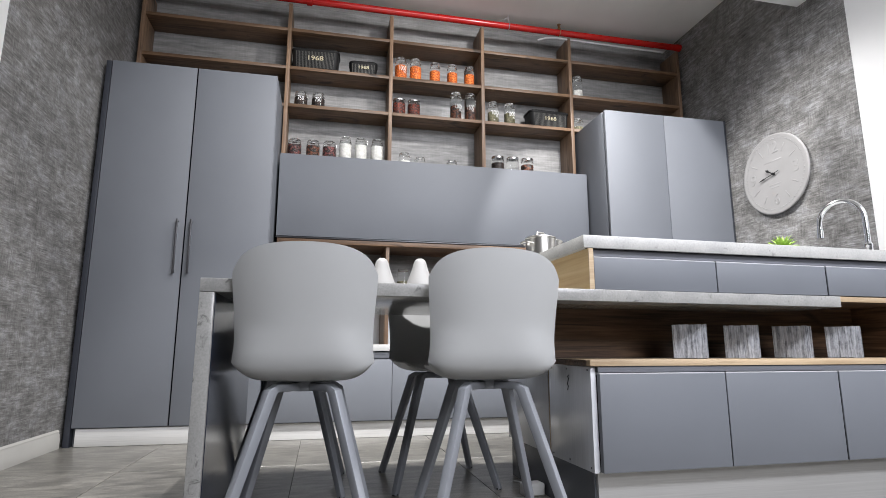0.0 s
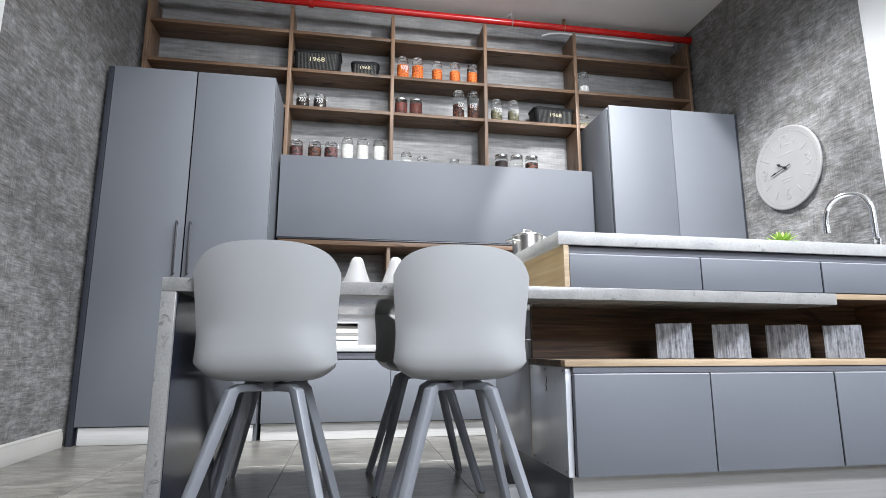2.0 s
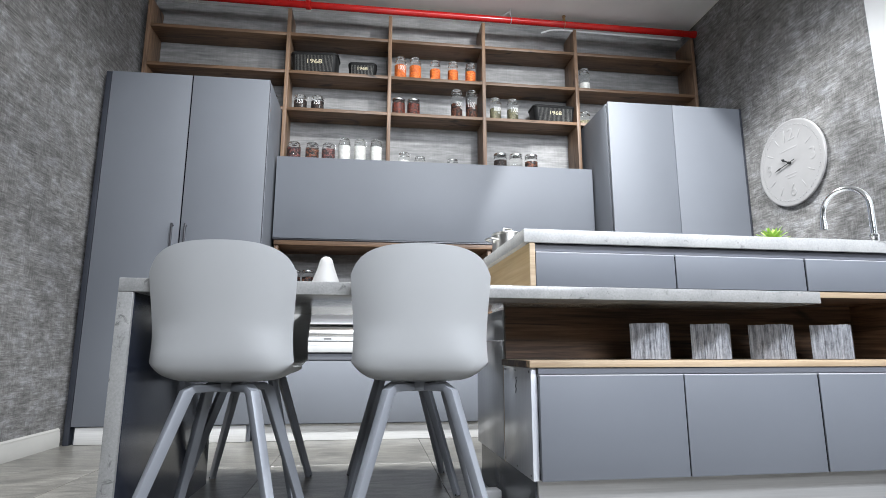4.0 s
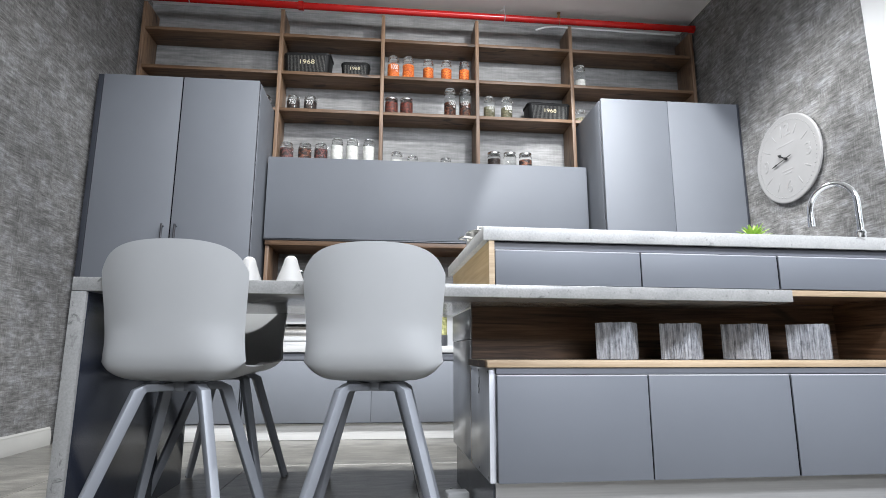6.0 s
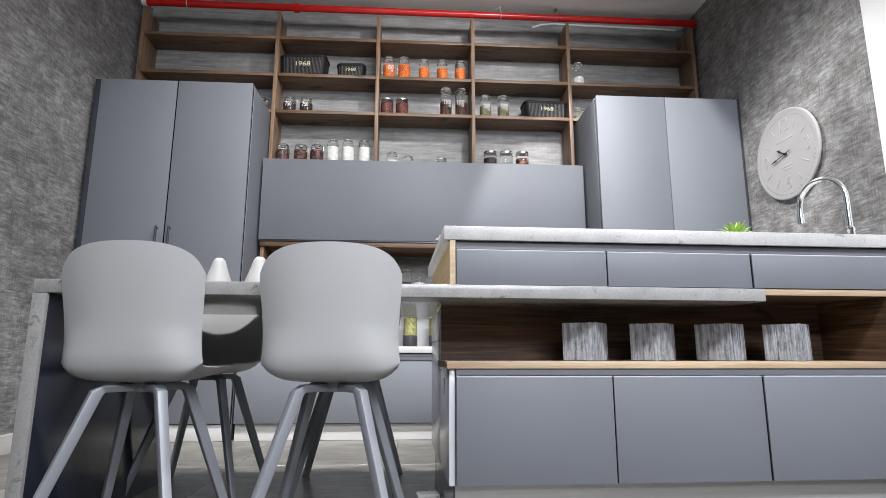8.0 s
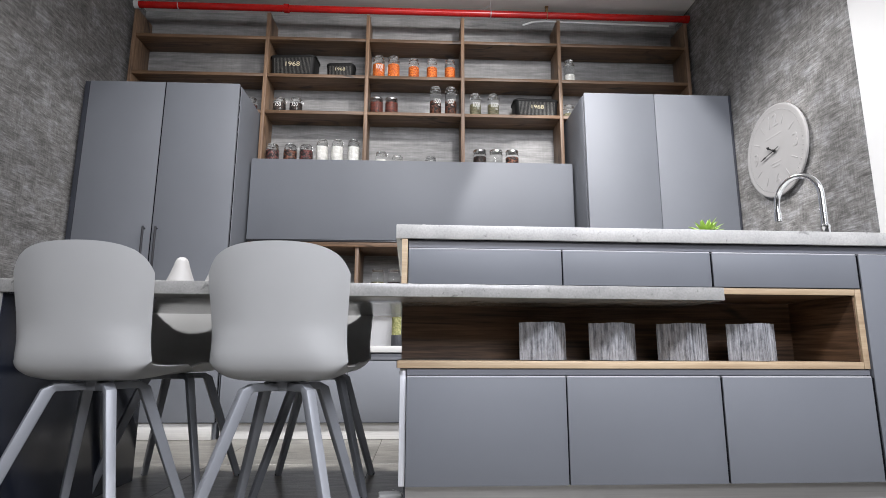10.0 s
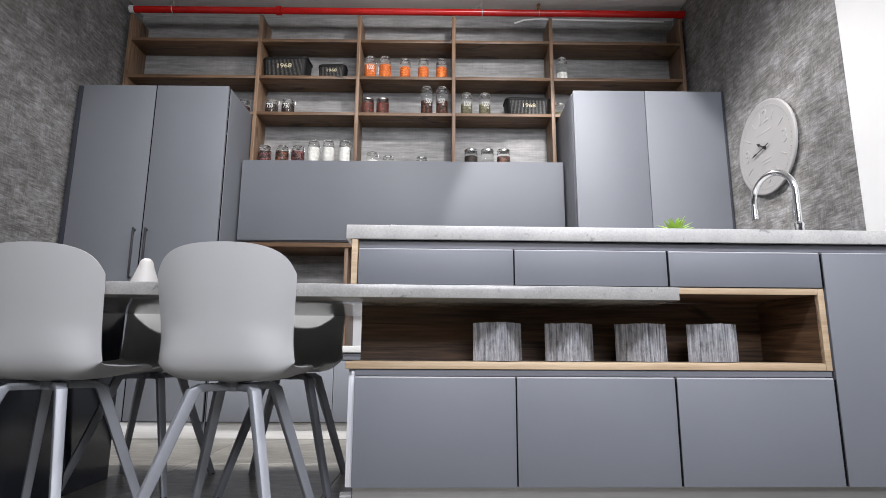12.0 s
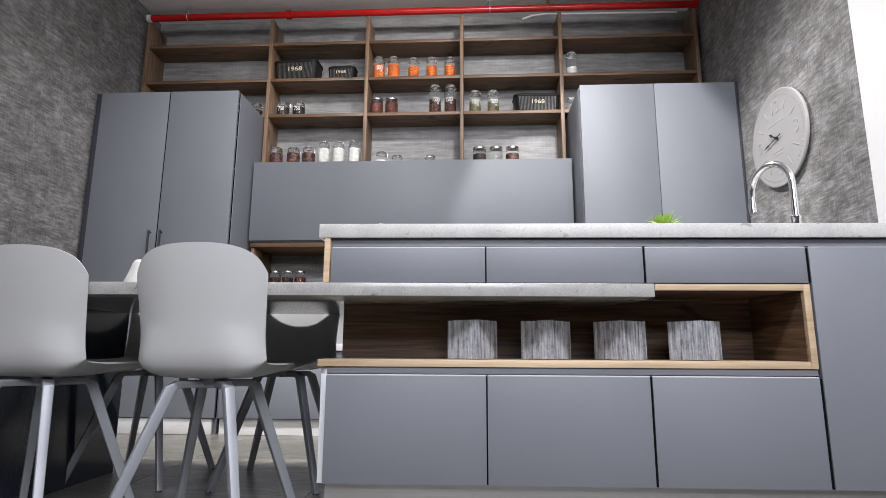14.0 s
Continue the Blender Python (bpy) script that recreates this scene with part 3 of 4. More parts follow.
part("gap_shade_backing", boxed(0.0, 0.738, 0.0208, 0.0255, 0.166, 0.842), DARK, end_unit, "black sheet for the shade behind the doors")

worktop = island_thing("island_worktop", 0, 0, 0, "thick pale concrete-look island worktop", "worktop")
# the slab's shadow line, added as a black strip
part("shadow_strip", boxed(-0.006, 2.2, 0.004, 0.0095, 0.8745, 0.8753), DARK, worktop, "thin black strip for the shadow line under the slab")
part("slab", boxed(-0.018, 2.24, -0.007, 0.84, 0.8755, 0.9185, bevel=0.002), CONCRETE_LIGHT, worktop)

# ---- table ----
table = thing("bar_table", (-0.285, 1.745, 0), "concrete-look dining table with one slab leg, set into the island", "table")
bm = bmesh.new()
outline = [(0, 0), (2.167, 0), (2.167, 0.33), (1.185, 0.33), (1.185, 0.905), (0, 0.905)]
face = bm.faces.new([bm.verts.new((x, y, 0.694)) for x, y in outline])
up = bmesh.ops.extrude_face_region(bm, geom=[face])["geom"]
bmesh.ops.translate(bm, vec=(0, 0, 0.039), verts=[v for v in up if isinstance(v, bmesh.types.BMVert)])
bmesh.ops.bevel(bm, geom=bm.edges[:], offset=0.002, segments=2, affect="EDGES", profile=0.5)
for v in bm.verts:
    v.co.z += 0.010 * (1 - v.co.x / 2.167)
part("tabletop", bm, CONCRETE, table)
part("slab_leg", boxed(0.0, 0.04, 0.0, 0.89, 0.0, 0.7033, bevel=0.002), CONCRETE, table)

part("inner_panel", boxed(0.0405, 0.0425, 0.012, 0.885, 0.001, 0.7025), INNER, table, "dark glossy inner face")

# ---- chairs ----


def chair_shell():
    prof = [(-0.182, 0.841), (-0.178, 0.80), (-0.168, 0.72), (-0.157, 0.64), (-0.149, 0.57), (-0.141, 0.513), (-0.118, 0.472), (-0.07, 0.4555), (0.02, 0.4525), (0.12, 0.458), (0.19, 0.466), (0.235, 0.467), (0.26, 0.458)]
    half = [0.2, 0.204, 0.202, 0.196, 0.193, 0.196, 0.198, 0.191, 0.184, 0.18, 0.174, 0.164, 0.15]
    curl = [0.04, 0.044, 0.048, 0.052, 0.055, 0.054, 0.048, 0.044, 0.04, 0.033, 0.025, 0.012, 0.004]
    nv, nu = 44, 40

    def lerp(table, f):
        i = min(len(table) - 2, int(f))
        k = f - i
        a, b, c, d = (table[max(0, min(len(table) - 1, j))] for j in (i - 1, i, i + 1, i + 2))
        g = lambda p, q, r, s: 0.5 * (2 * q + (r - p) * k + (2 * p - 5 * q + 4 * r - s) * k * k + (3 * q - p - 3 * r + s) * k ** 3)
        return tuple(g(*z) for z in zip(a, b, c, d)) if isinstance(a, tuple) else g(a, b, c, d)

    bm = bmesh.new()
    rows = []
    last = len(prof) - 1
    for i in range(nv + 1):
        row = []
        for j in range(nu + 1):
            u = math.sin(math.pi / 2 * (-1 + 2 * j / nu))
            f = i / nv * last
            start = 1.15 * u * u + 0.5 * abs(u) ** 7
            stop = 1.1 * abs(u) ** 3
            f = start + f / last * (last - start - stop)
            y, z = lerp(prof, f)
            y2, z2 = lerp(prof, min(last, f + 0.02))
            y1, z1 = lerp(prof, max(0, f - 0.02))
            ty, tz = y2 - y1, z2 - z1
            ln = math.hypot(ty, tz)
            ny, nz = -tz / ln, ty / ln
            c = lerp(curl, f) * abs(u) ** (2.5 + 3.5 * min(1, max(0, (f - 3.5) / 2)))
            w = lerp(half, f)
            row.append(bm.verts.new((w * u, y + ny * c, z + nz * c)))
        rows.append(row)
    for a, b in zip(rows, rows[1:]):
        for j in range(nu):
            bm.faces.new((a[j], a[j + 1], b[j + 1], b[j]))
    bmesh.ops.recalc_face_normals(bm, faces=bm.faces[:])
    bmesh.ops.solidify(bm, geom=bm.faces[:], thickness=0.007)
    return bm


def chair_leg(sx, sy):
    """A leg of rectangular tube that leans outwards, with a bent shoulder."""
    bm = bmesh.new()
    d = Vector((sx, sy, 0)).normalized()
    s = Vector((-d.y, d.x, 0))
    stations = [(d * 0.02 + Vector((0, 0, 0.437)), 0.017, 0.011), (d * 0.108 + Vector((0, 0, 0.436)), 0.015, 0.011), (d * 0.126 + Vector((0, 0, 0.425)), 0.0145, 0.016), (d * 0.21 + Vector((0, 0, 0.21)), 0.0125, 0.0145), (d * 0.292, 0.011, 0.0125)]
    rings = []
    for i, (p, hw, hd) in enumerate(stations):
        a, b = stations[max(0, i - 1)][0], stations[min(4, i + 1)][0]
        t = (b - a).normalized()
        n = t.cross(s).normalized()
        if i == 0:
            n = Vector((0, 0, 1))
        ring = []
        for qa, qb in [(sa * qa, sb * qb) for sa, sb, run in ((-1, -1, 1), (1, -1, -1), (1, 1, 1), (-1, 1, -1)) for qa, qb in ((1, 0.72), (0.92, 0.92), (0.72, 1))[::run]]:
            ring.append(bm.verts.new(p + s * hw * qa + n * hd * qb))
        rings.append(ring)
    for a, b in zip(rings, rings[1:]):
        for k in range(12):
            bm.faces.new((a[k], a[(k + 1) % 12], b[(k + 1) % 12], b[k]))
    bm.faces.new(rings[0])
    bm.faces.new(rings[-1][::-1])
    return bm


chair = thing("dining_chair", (0.012, 1.835, 0), "pale grey moulded shell chair with splayed grey metal legs", "chair", "chairs round the table", -3)
part("shell", chair_shell(), SHELL, chair)
for sx, sy in ((-1, -1), (1, -1), (1, 1), (-1, 1)):
    lg = part("leg", chair_leg(sx, sy), LEG_METAL, chair)
    foot = Vector((sx, sy, 0)).normalized() * 0.2915
    part("foot_cap", lathe(bmesh.new(), [(0, 0.001), (0.012, 0.001), (0.012, 0.007), (0, 0.007)], foot, 10), BLACK_METAL, lg)
part("hub", lathe(bmesh.new(), [(0, 0.424), (0.035, 0.424), (0.04, 0.43), (0.04, 0.45), (0.075, 0.456), (0.075, 0.459), (0, 0.459)], (0, 0, 0), 24), LEG_METAL, chair, "round swivel hub under the seat")
copy_thing(chair, pose(0.567, 1.815, 0, 0, 0, -3))
copy_thing(chair, pose(-0.05, 2.53, 0, 0, 0, 178))
copy_thing(chair, pose(0.55, 2.52, 0, 0, 0, 181))

# ---- things on the table and in the niche ----
cone_prof = [(0, 0.0), (0.05, 0.0), (0.053, 0.004), (0.052, 0.015), (0.046, 0.042), (0.036, 0.068), (0.027, 0.095), (0.022, 0.113), (0.017, 0.122), (0.01, 0.127), (0.0, 0.1285)]
cone = thing("ceramic_cone", (0.392, 2.05, 0.7402), "matt white rounded ceramic cone standing on the table", "ornament", "cones on the table")
part("body", lathe(bmesh.new(), cone_prof, (0, 0, 0), 28), CERAMIC, cone)
copy_thing(cone, pose(0.257, 2.07, 0.7408))
copy_thing(cone, pose(0.105, 2.11, 0.7415))


def wood_block(x, y, turn):
    ob = thing("wooden_block", (x, y, 0.5135), "weathered grey wooden cube with rough sawn faces", "ornament", "blocks in the niche", turn)
    core = part("block", boxed(-0.0535, 0.0535, -0.0535, 0.0535, 0, 0.117, bevel=0.002, segments=1), BLOCK, ob)
    for side in range(4):
        x = -0.0555
        while x < 0.0545:
            w = min(random.uniform(0.005, 0.012), 0.0555 - x)
            out, top = random.uniform(0.0548, 0.0572), random.uniform(0.1165, 0.1182)
            strip = boxed(x + 0.0003, x + max(w, 0.002) - 0.0003, -out, -0.05, random.uniform(0, 0.0015), top)
            bmesh.ops.transform(strip, matrix=Matrix.Rotation(math.pi / 2 * side, 4, "Z"), verts=strip.verts[:])
            part("slat", strip, BLOCK, core)
            x += w
    return ob


for x, y, t in ((1.354, 1.888, -34), (1.586, 1.905, -39), (1.818, 1.91, -54), (2.045, 1.902, -48)):
    wood_block(x, y, t)

# ---- jars, tins and fittings ----
LENTIL = grain_material("orange_lentils", (0.3, 0.045, 0.003), (0.75, 0.2, 0.02), 100)
CHILLI = grain_material("red_brown_flakes", (0.004, 0.001, 0.001), (0.17, 0.022, 0.005), 75)
CINNAMON = grain_material("dark_brown_bark", (0.002, 0.001, 0.001), (0.13, 0.04, 0.016), 50)
BEANS = grain_material("purple_brown_beans", (0.003, 0.0015, 0.0015), (0.13, 0.035, 0.03), 48)
FLOUR = grain_material("white_flour", (0.44, 0.43, 0.4), (0.56, 0.545, 0.51), 30)
SEEDS = grain_material("olive_seeds", (0.06, 0.055, 0.03), (0.2, 0.18, 0.1), 140)
COFFEE = grain_material("black_coffee_beans", (0.003, 0.002, 0.0015), (0.035, 0.016, 0.01), 70)
SLEEVE = varied("dark_ribbed_sleeve", (0.05, 0.052, 0.06), 0.5, 0, 0.15, 30)
PASTA = grain_material("yellow_green_pasta", (0.2, 0.2, 0.07), (0.4, 0.38, 0.17), 60)


def jar(x, y, z, r, h, contents, fill, lid="clip", text="", turn=0.0, label="", group="jars on the shelves"):
    ob = thing("storage_jar", (x, y, z + 0.0005), label, "jar", group, turn)
    neck = r * 0.8
    body = h * (0.86 if lid == "clip" else 0.9)
    glass = part("glass", lathe(bmesh.new(), [(0, 0.002), (r * 0.86, 0.0), (r, 0.008), (r, body - 0.022), (r * 0.96, body - 0.012), (neck, body - 0.004), (neck, body)], n=20), GLASS, ob)
    glass.visible_shadow = False
    if contents:
        top = 0.006 + fill * (body - 0.026)
        part("contents", lathe(bmesh.new(), [(0, 0.004), (r * 0.82, 0.004), (r * 0.94, 0.012), (r * 0.94, top), (r * 0.5, top + 0.004), (0, top + 0.001)], n=20), contents, ob)
    if lid == "clip":
        cap = part("lid", lathe(bmesh.new(), [(neck * 1.08, body + 0.001), (neck * 1.08, body + (h - body) * 0.55), (neck * 0.92, h - 0.004), (neck * 0.45, h - 0.003), (neck * 0.4, h), (0, h)], n=20), GLASS, ob, "clear glass lid")
        cap.visible_shadow = False
        bm = bmesh.new()
        for zz, rr in ((body - 0.006, neck * 1.07), (body + h * 0.03, neck * 1.1)):
            tube(bm, [(rr * math.cos(a * math.pi / 10), rr * math.sin(a * math.pi / 10), zz) for a in range(20)], 0.0024, 6, closed=True)
        tube(bm, [(neck * 1.1, 0, body + h * 0.03), (neck * 1.45, 0, body + 0.006), (neck * 1.42, 0, body - 0.03), (neck * 1.12, 0, body - 0.018)], 0.0015, 6)
        part("wire_clasp", bm, LID_STEEL, ob, "steel wire clasp")
    else:
        part("lid", lathe(bmesh.new(), [(neck, body), (r * 0.98, body), (r * 1.0, body + 0.004), (r * 1.0, h - 0.004), (r * 0.96, h), (0, h)], n=24), LID_STEEL, ob, "steel screw lid")
    if text:
        m = pose(0, -r - 0.0012, body * 0.52, 90, 0, 0)
        lettering("print", text, 0.055 if len(text) > 3 else 0.05, m @ Matrix.Diagonal((0.55 if len(text) > 3 else 0.66, 1, 1, 1)), INK_WHITE, ob, 0.0006)
        lettering("print", "ML" if text != "750" else "g", 0.024, m @ pose(r * 0.4, -0.031, 0) @ Matrix.Diagonal((0.6, 1, 1, 1)), INK_WHITE, ob, 0.0006)
    return ob


S1, S2, S3, HT = SHZ[0], SHZ[1], SHZ[2], 1.926
JY = 4.255
for k, x in enumerate((-0.171, -0.041)):
    jar(x, JY, S3, 0.05, 0.13, COFFEE, 0.85, "clip", "750", 0, "small clip-top jar of dark beans printed 750")
for x, mt in ((-0.202, BEANS), (-0.065, CINNAMON), (0.058, BEANS)):
    jar(x, JY, HT, 0.051, 0.2, mt, 0.95, "clip", "", random.uniform(-60, 60), "clip-top glass jar of brown dried beans")
for x in (0.18, 0.298, 0.425):
    jar(x, JY, HT, 0.047, 0.247, FLOUR, 0.93, "clip", "", random.uniform(-60, 60), "tall clip-top glass jar filled with white flour")
for x, t in ((0.604, "1000"), (0.724, "1000")):
    jar(x, JY, S2, 0.048, 0.2, LENTIL, 0.8, "clip", t, 8 * (t == "1000") * (1 if x < 0.7 else -12), "clip-top jar of orange lentils printed 1000")
for x in (0.886, 1.033, 1.179):
    jar(x, JY, S2, 0.043, 0.187, LENTIL, 0.74, "clip", "", random.uniform(-60, 60), "slim clip-top glass jar of orange lentils")
for x in (0.594, 0.713):
    jar(x, JY, S3, 0.051, 0.14, CHILLI, 0.95, "screw", "", 0, "round glass jar of red chilli flakes with steel lid")
for x, a in ((1.063, 12), (1.185, -10)):
    jar(x, JY, S3, 0.047, 0.25, CINNAMON, 0.62, "clip", "1500", a, "tall clip-top jar of brown sticks printed 1500")
for x, h, f in ((0.642, 0.155, 0.7), (0.768, 0.125, 0.35), (1.027, 0.118, 0.2)):
    jar(x, JY, HT, 0.045, h, FLOUR, f, "clip", "", random.uniform(-60, 60), "low clip-top glass jar with a little white flour")
for x in (1.383, 1.527):
    jar(x, JY, S3, 0.046, 0.197, SEEDS, 0.66, "clip", "1000", 4, "clip-top jar of olive seeds printed 1000")
for x, mt, f in ((1.416, COFFEE, 0.85), (1.544, SEEDS, 0.4), (1.671, CINNAMON, 0.85)):
    jar(x, JY, HT, 0.052, 0.175, mt, f, "screw", "", 0, "round glass jar of dried spices with steel lid")
jar(2.156, JY, S2, 0.045, 0.205, FLOUR, 0.42, "clip", "", 30, "clip-top glass jar half filled with white sugar")
jar(-0.392, JY, S3, 0.048, 0.125, BEANS, 0.7, "clip", "", 40, "clip-top glass jar behind the tall cabinet")
jar(2.14, JY, S3, 0.05, 0.12, SEEDS, 0.4, "clip", "", 40, "clip-top glass jar behind the tall cabinet")
for x in (-0.151, -0.055, 0.042):
    jar(x, 4.25, 0.98, 0.042, 0.148, CINNAMON if x < 0 else CHILLI, 0.85, "screw", "", 0, "glass spice jar with steel lid in the niche", "jars in the niche")
for x, mt in ((0.64, SEEDS), (0.86, FLOUR), (0.76, COFFEE)):
    jar(x, 4.22, 0.98, 0.047, 0.17, mt, 0.5, "clip", "", random.uniform(-50, 50), "clip-top glass jar in the niche under the cabinet", "jars in the niche")
for x in (0.80, 0.99):
    tall = jar(x, 4.25, 0.577, 0.05, 0.3, PASTA, 0.85, "screw", "", 0, "tall jar of yellow-green pasta with a ribbed dark base", "jars on the counter")
    bm = lathe(bmesh.new(), [(0.0505, 0.002), (0.0515, 0.004), (0.0515, 0.082), (0.0505, 0.084)], n=32)
    for k in range(32):
        a = 2 * math.pi * k / 32
        tube(bm, [(0.0515 * math.cos(a), 0.0515 * math.sin(a), 0.004), (0.0515 * math.cos(a), 0.0515 * math.sin(a), 0.082)], 0.0016, 5)
    part("sleeve", bm, SLEEVE, tall, "ribbed dark grey sleeve")


def rounded_loop(w, d, r, n=6):
    pts = []
    for cx, cy, a0 in ((w / 2 - r, d / 2 - r, 0), (-w / 2 + r, d / 2 - r, 90), (-w / 2 + r, -d / 2 + r, 180), (w / 2 - r, -d / 2 + r, 270)):
        for k in range(n + 1):
            a = radians(a0 + 90 * k / n)
            pts.append((cx + r * math.cos(a), cy + r * math.sin(a)))
    return pts


def loft(bm, loops):
    rings = [[bm.verts.new(p) for p in loop] for loop in loops]
    for a, b in zip(rings, rings[1:]):
        for k in range(len(a)):
            j = (k + 1) % len(a)
            bm.faces.new((a[k], a[j], b[j], b[k]))
    bm.faces.new(rings[0][::-1])
    bm.faces.new(rings[-1])
    return bm


def tin(x, y, z, w, d, h, turn):
    ob = thing("bread_tin", (x, y, z + 0.0005), "black ribbed enamelled tin printed 1968 in cream", "tin", "tins on the shelves", turn)
    part("body", loft(bmesh.new(), [[(px * s, py * s, zz) for px, py in rounded_loop(w, d, 0.04)] for s, zz in ((0.9, 0.0), (0.93, 0.006), (0.985, h - 0.022), (0.985, h - 0.018))]), TIN_BLACK, ob)
    part("lid", loft(bmesh.new(), [[(px * s, py * s, zz) for px, py in rounded_loop(w, d, 0.04)] for s, zz in ((1.0, h - 0.02), (1.02, h - 0.016), (1.02, h - 0.004), (0.99, h), (0.6, h + 0.004))]), TIN_BLACK, ob, "black rimmed lid")
    n = int(w * 0.82 / 0.011)
    for k in range(n):
        px = -w * 0.41 + w * 0.82 * (k + 0.5) / n
        bm = bmesh.new()
        tube(bm, [(px * 0.955, -d * 0.47 - 0.0015, 0.012), (px, -d * 0.4925 - 0.0015, h - 0.026)], 0.0014, 5)
        part("rib", bm, RIB, ob)
    lettering("print", "1968", h * 0.3, pose(0, -d * 0.492 - 0.006, h * 0.52, 90, 0, 0) @ Matrix.Diagonal((1.25, 1, 1, 1)), INK_CREAM, ob, 0.001, "cream printed year")
    return ob


RIB = varied("worn_tin_rib", (0.13, 0.127, 0.115), 0.45, 0.3, 0.3, 40)
tin(-0.07, 4.29, S2, 0.365, 0.18, 0.172, -4)
tin(0.302, 4.28, S2, 0.225, 0.13, 0.118, -3)
tin(1.868, 4.29, S3, 0.36, 0.17, 0.148, 2)

# pipe hangers, sprinkler head and loose conduit
for x in (-0.985, 1.505):
    h = thing("pipe_hanger", (x, 4.165, 3.241), "galvanised pipe hanger with a thin threaded rod", "pipe hanger", "hangers of the pipe")
    part("ring", tube(bmesh.new(), [(0, 0.031 * math.cos(a * math.pi / 12), 0.031 * math.sin(a * math.pi / 12)) for a in range(24)], 0.0035, 6, closed=True), GALV, h)
    part("rod", tube(bmesh.new(), [(0, 0, 0.03), (0, 0, TOP - 3.241)], 0.004, 8), GALV, h)
    part("brace", tube(bmesh.new(), [(0, 0, 0.085), (-0.07, 0.03, 0.05), (-0.11, 0.05, 0.045)], 0.003, 6), GALV, h)
head = thing("fire_sprinkler", (1.965, 4.165, 3.266), "small brass fire sprinkler on the red pipe", "sprinkler")
part("stem", lathe(bmesh.new(), [(0, 0.0), (0.014, 0.0), (0.014, 0.018), (0.009, 0.02), (0.009, 0.04), (0, 0.04)], n=12), BRASS, head)
part("deflector", lathe(bmesh.new(), [(0, 0.052), (0.016, 0.05), (0.016, 0.053), (0, 0.055)], n=12), BRASS, head)
part("frame", tube(bmesh.new(), [(-0.009, 0, 0.03), (-0.011, 0, 0.045), (0, 0, 0.053), (0.011, 0, 0.045), (0.009, 0, 0.03)], 0.0022, 6), BRASS, head)
part("strap", tube(bmesh.new(), [(0, 0.03 * math.cos(a * math.pi / 12), -0.025 + 0.03 * math.sin(a * math.pi / 12)) for a in range(24)], 0.003, 6, closed=True), BRASS, head)
conduit = thing("loose_conduit", (1.785, 4.18, 3.172), "thin pale plastic conduit hanging under the red pipe", "conduit")
part("tube", tube(bmesh.new(), [(-0.02, -0.01, -0.02), (0.06, -0.005, 0.012), (0.16, 0.0, 0.027), (0.3, 0.01, 0.03), (0.8, 0.01, 0.024), (1.2, 0.01, 0.02)], 0.007, 10), WHITE_PLASTIC, conduit)

# ---- clock on the right wall: its face looks along -x ----
clock = new("wall_clock")
clock.matrix_basis = Matrix(((0, 0, -1, RIGHT - 0.002), (-1, 0, 0, 3.264), (0, 1, 0, 1.763), (0, 0, 0, 1)))
tagged(clock, "large round grey wall clock with raised numerals and black pointers", "clock")
CR = 0.288
part("disc", lathe(bmesh.new(), [(0, 0.013), (CR - 0.004, 0.013), (CR, 0.016), (CR, 0.0265), (CR - 0.004, 0.029), (CR - 0.012, 0.0288), (CR - 0.02, 0.0275), (0, 0.0275)], n=72), CLOCK_FACE, clock)
for k in range(60):
    a = 2 * math.pi * k / 60
    part("minute_dot", lathe(bmesh.new(), [(0.0045, 0.0275), (0.004, 0.0298), (0, 0.0305)], (0.252 * math.sin(a), 0.252 * math.cos(a), 0), 8), CLOCK_RELIEF, clock)
for k in range(12):
    if k % 3:
        bm = boxed(-0.0035, 0.0035, 0.165, 0.222, 0.0272, 0.0295, bevel=0.001)
        bmesh.ops.transform(bm, matrix=Matrix.Rotation(-2 * math.pi * k / 12, 4, "Z"), verts=bm.verts[:])
        part("hour_mark", bm, CLOCK_RELIEF, clock)
for text, px, py in (("12", 0, 0.187), ("3", 0.19, 0), ("6", 0, -0.187), ("9", -0.19, 0)):
    lettering("numeral", text, 0.115, pose(px, py, 0.028), CLOCK_RELIEF, clock, 0.0018, "raised grey numeral")
for py, w in ((0.095, 0.15), (-0.075, 0.1), (-0.095, 0.07)):
    part("raised_bar", boxed(-w / 2, w / 2, py - 0.005, py + 0.005, 0.0268, 0.0283, bevel=0.0004), CLOCK_RELIEF, clock)
for name, angle, ahead, behind, wd in (("hour_hand", -56, 0.08, 0.018, 0.006), ("minute_hand", -101, 0.135, 0.05, 0.0036)):
    bm = bmesh.new()
    prof2 = [(-wd * 0.6, -behind), (-wd * 0.6, ahead * 0.55), (-wd * 1.7, ahead * 0.66), (0, ahead), (wd * 1.7, ahead * 0.66), (wd * 0.6, ahead * 0.55), (wd * 0.6, -behind)]
    lo = [bm.verts.new((x, y, 0.037)) for x, y in prof2]
    hi = [bm.verts.new((x, y, 0.0395)) for x, y in prof2]
    bm.faces.new(lo[::-1])
    bm.faces.new(hi)
    for k in range(len(lo)):
        bm.faces.new((lo[k], lo[(k + 1) % len(lo)], hi[(k + 1) % len(lo)], hi[k]))
    bmesh.ops.transform(bm, matrix=Matrix.Rotation(-radians(angle), 4, "Z"), verts=bm.verts[:])
    part(name, bm, BLACK_METAL, clock, "black pointed hand")
part("spacer", lathe(bmesh.new(), [(0, 0.0), (0.08, 0.0), (0.08, 0.0128), (0, 0.0128)], n=24), BLACK_METAL, clock)
part("pin", lathe(bmesh.new(), [(0.009, 0.0275), (0.009, 0.042), (0, 0.043)], n=14), BLACK_METAL, clock)

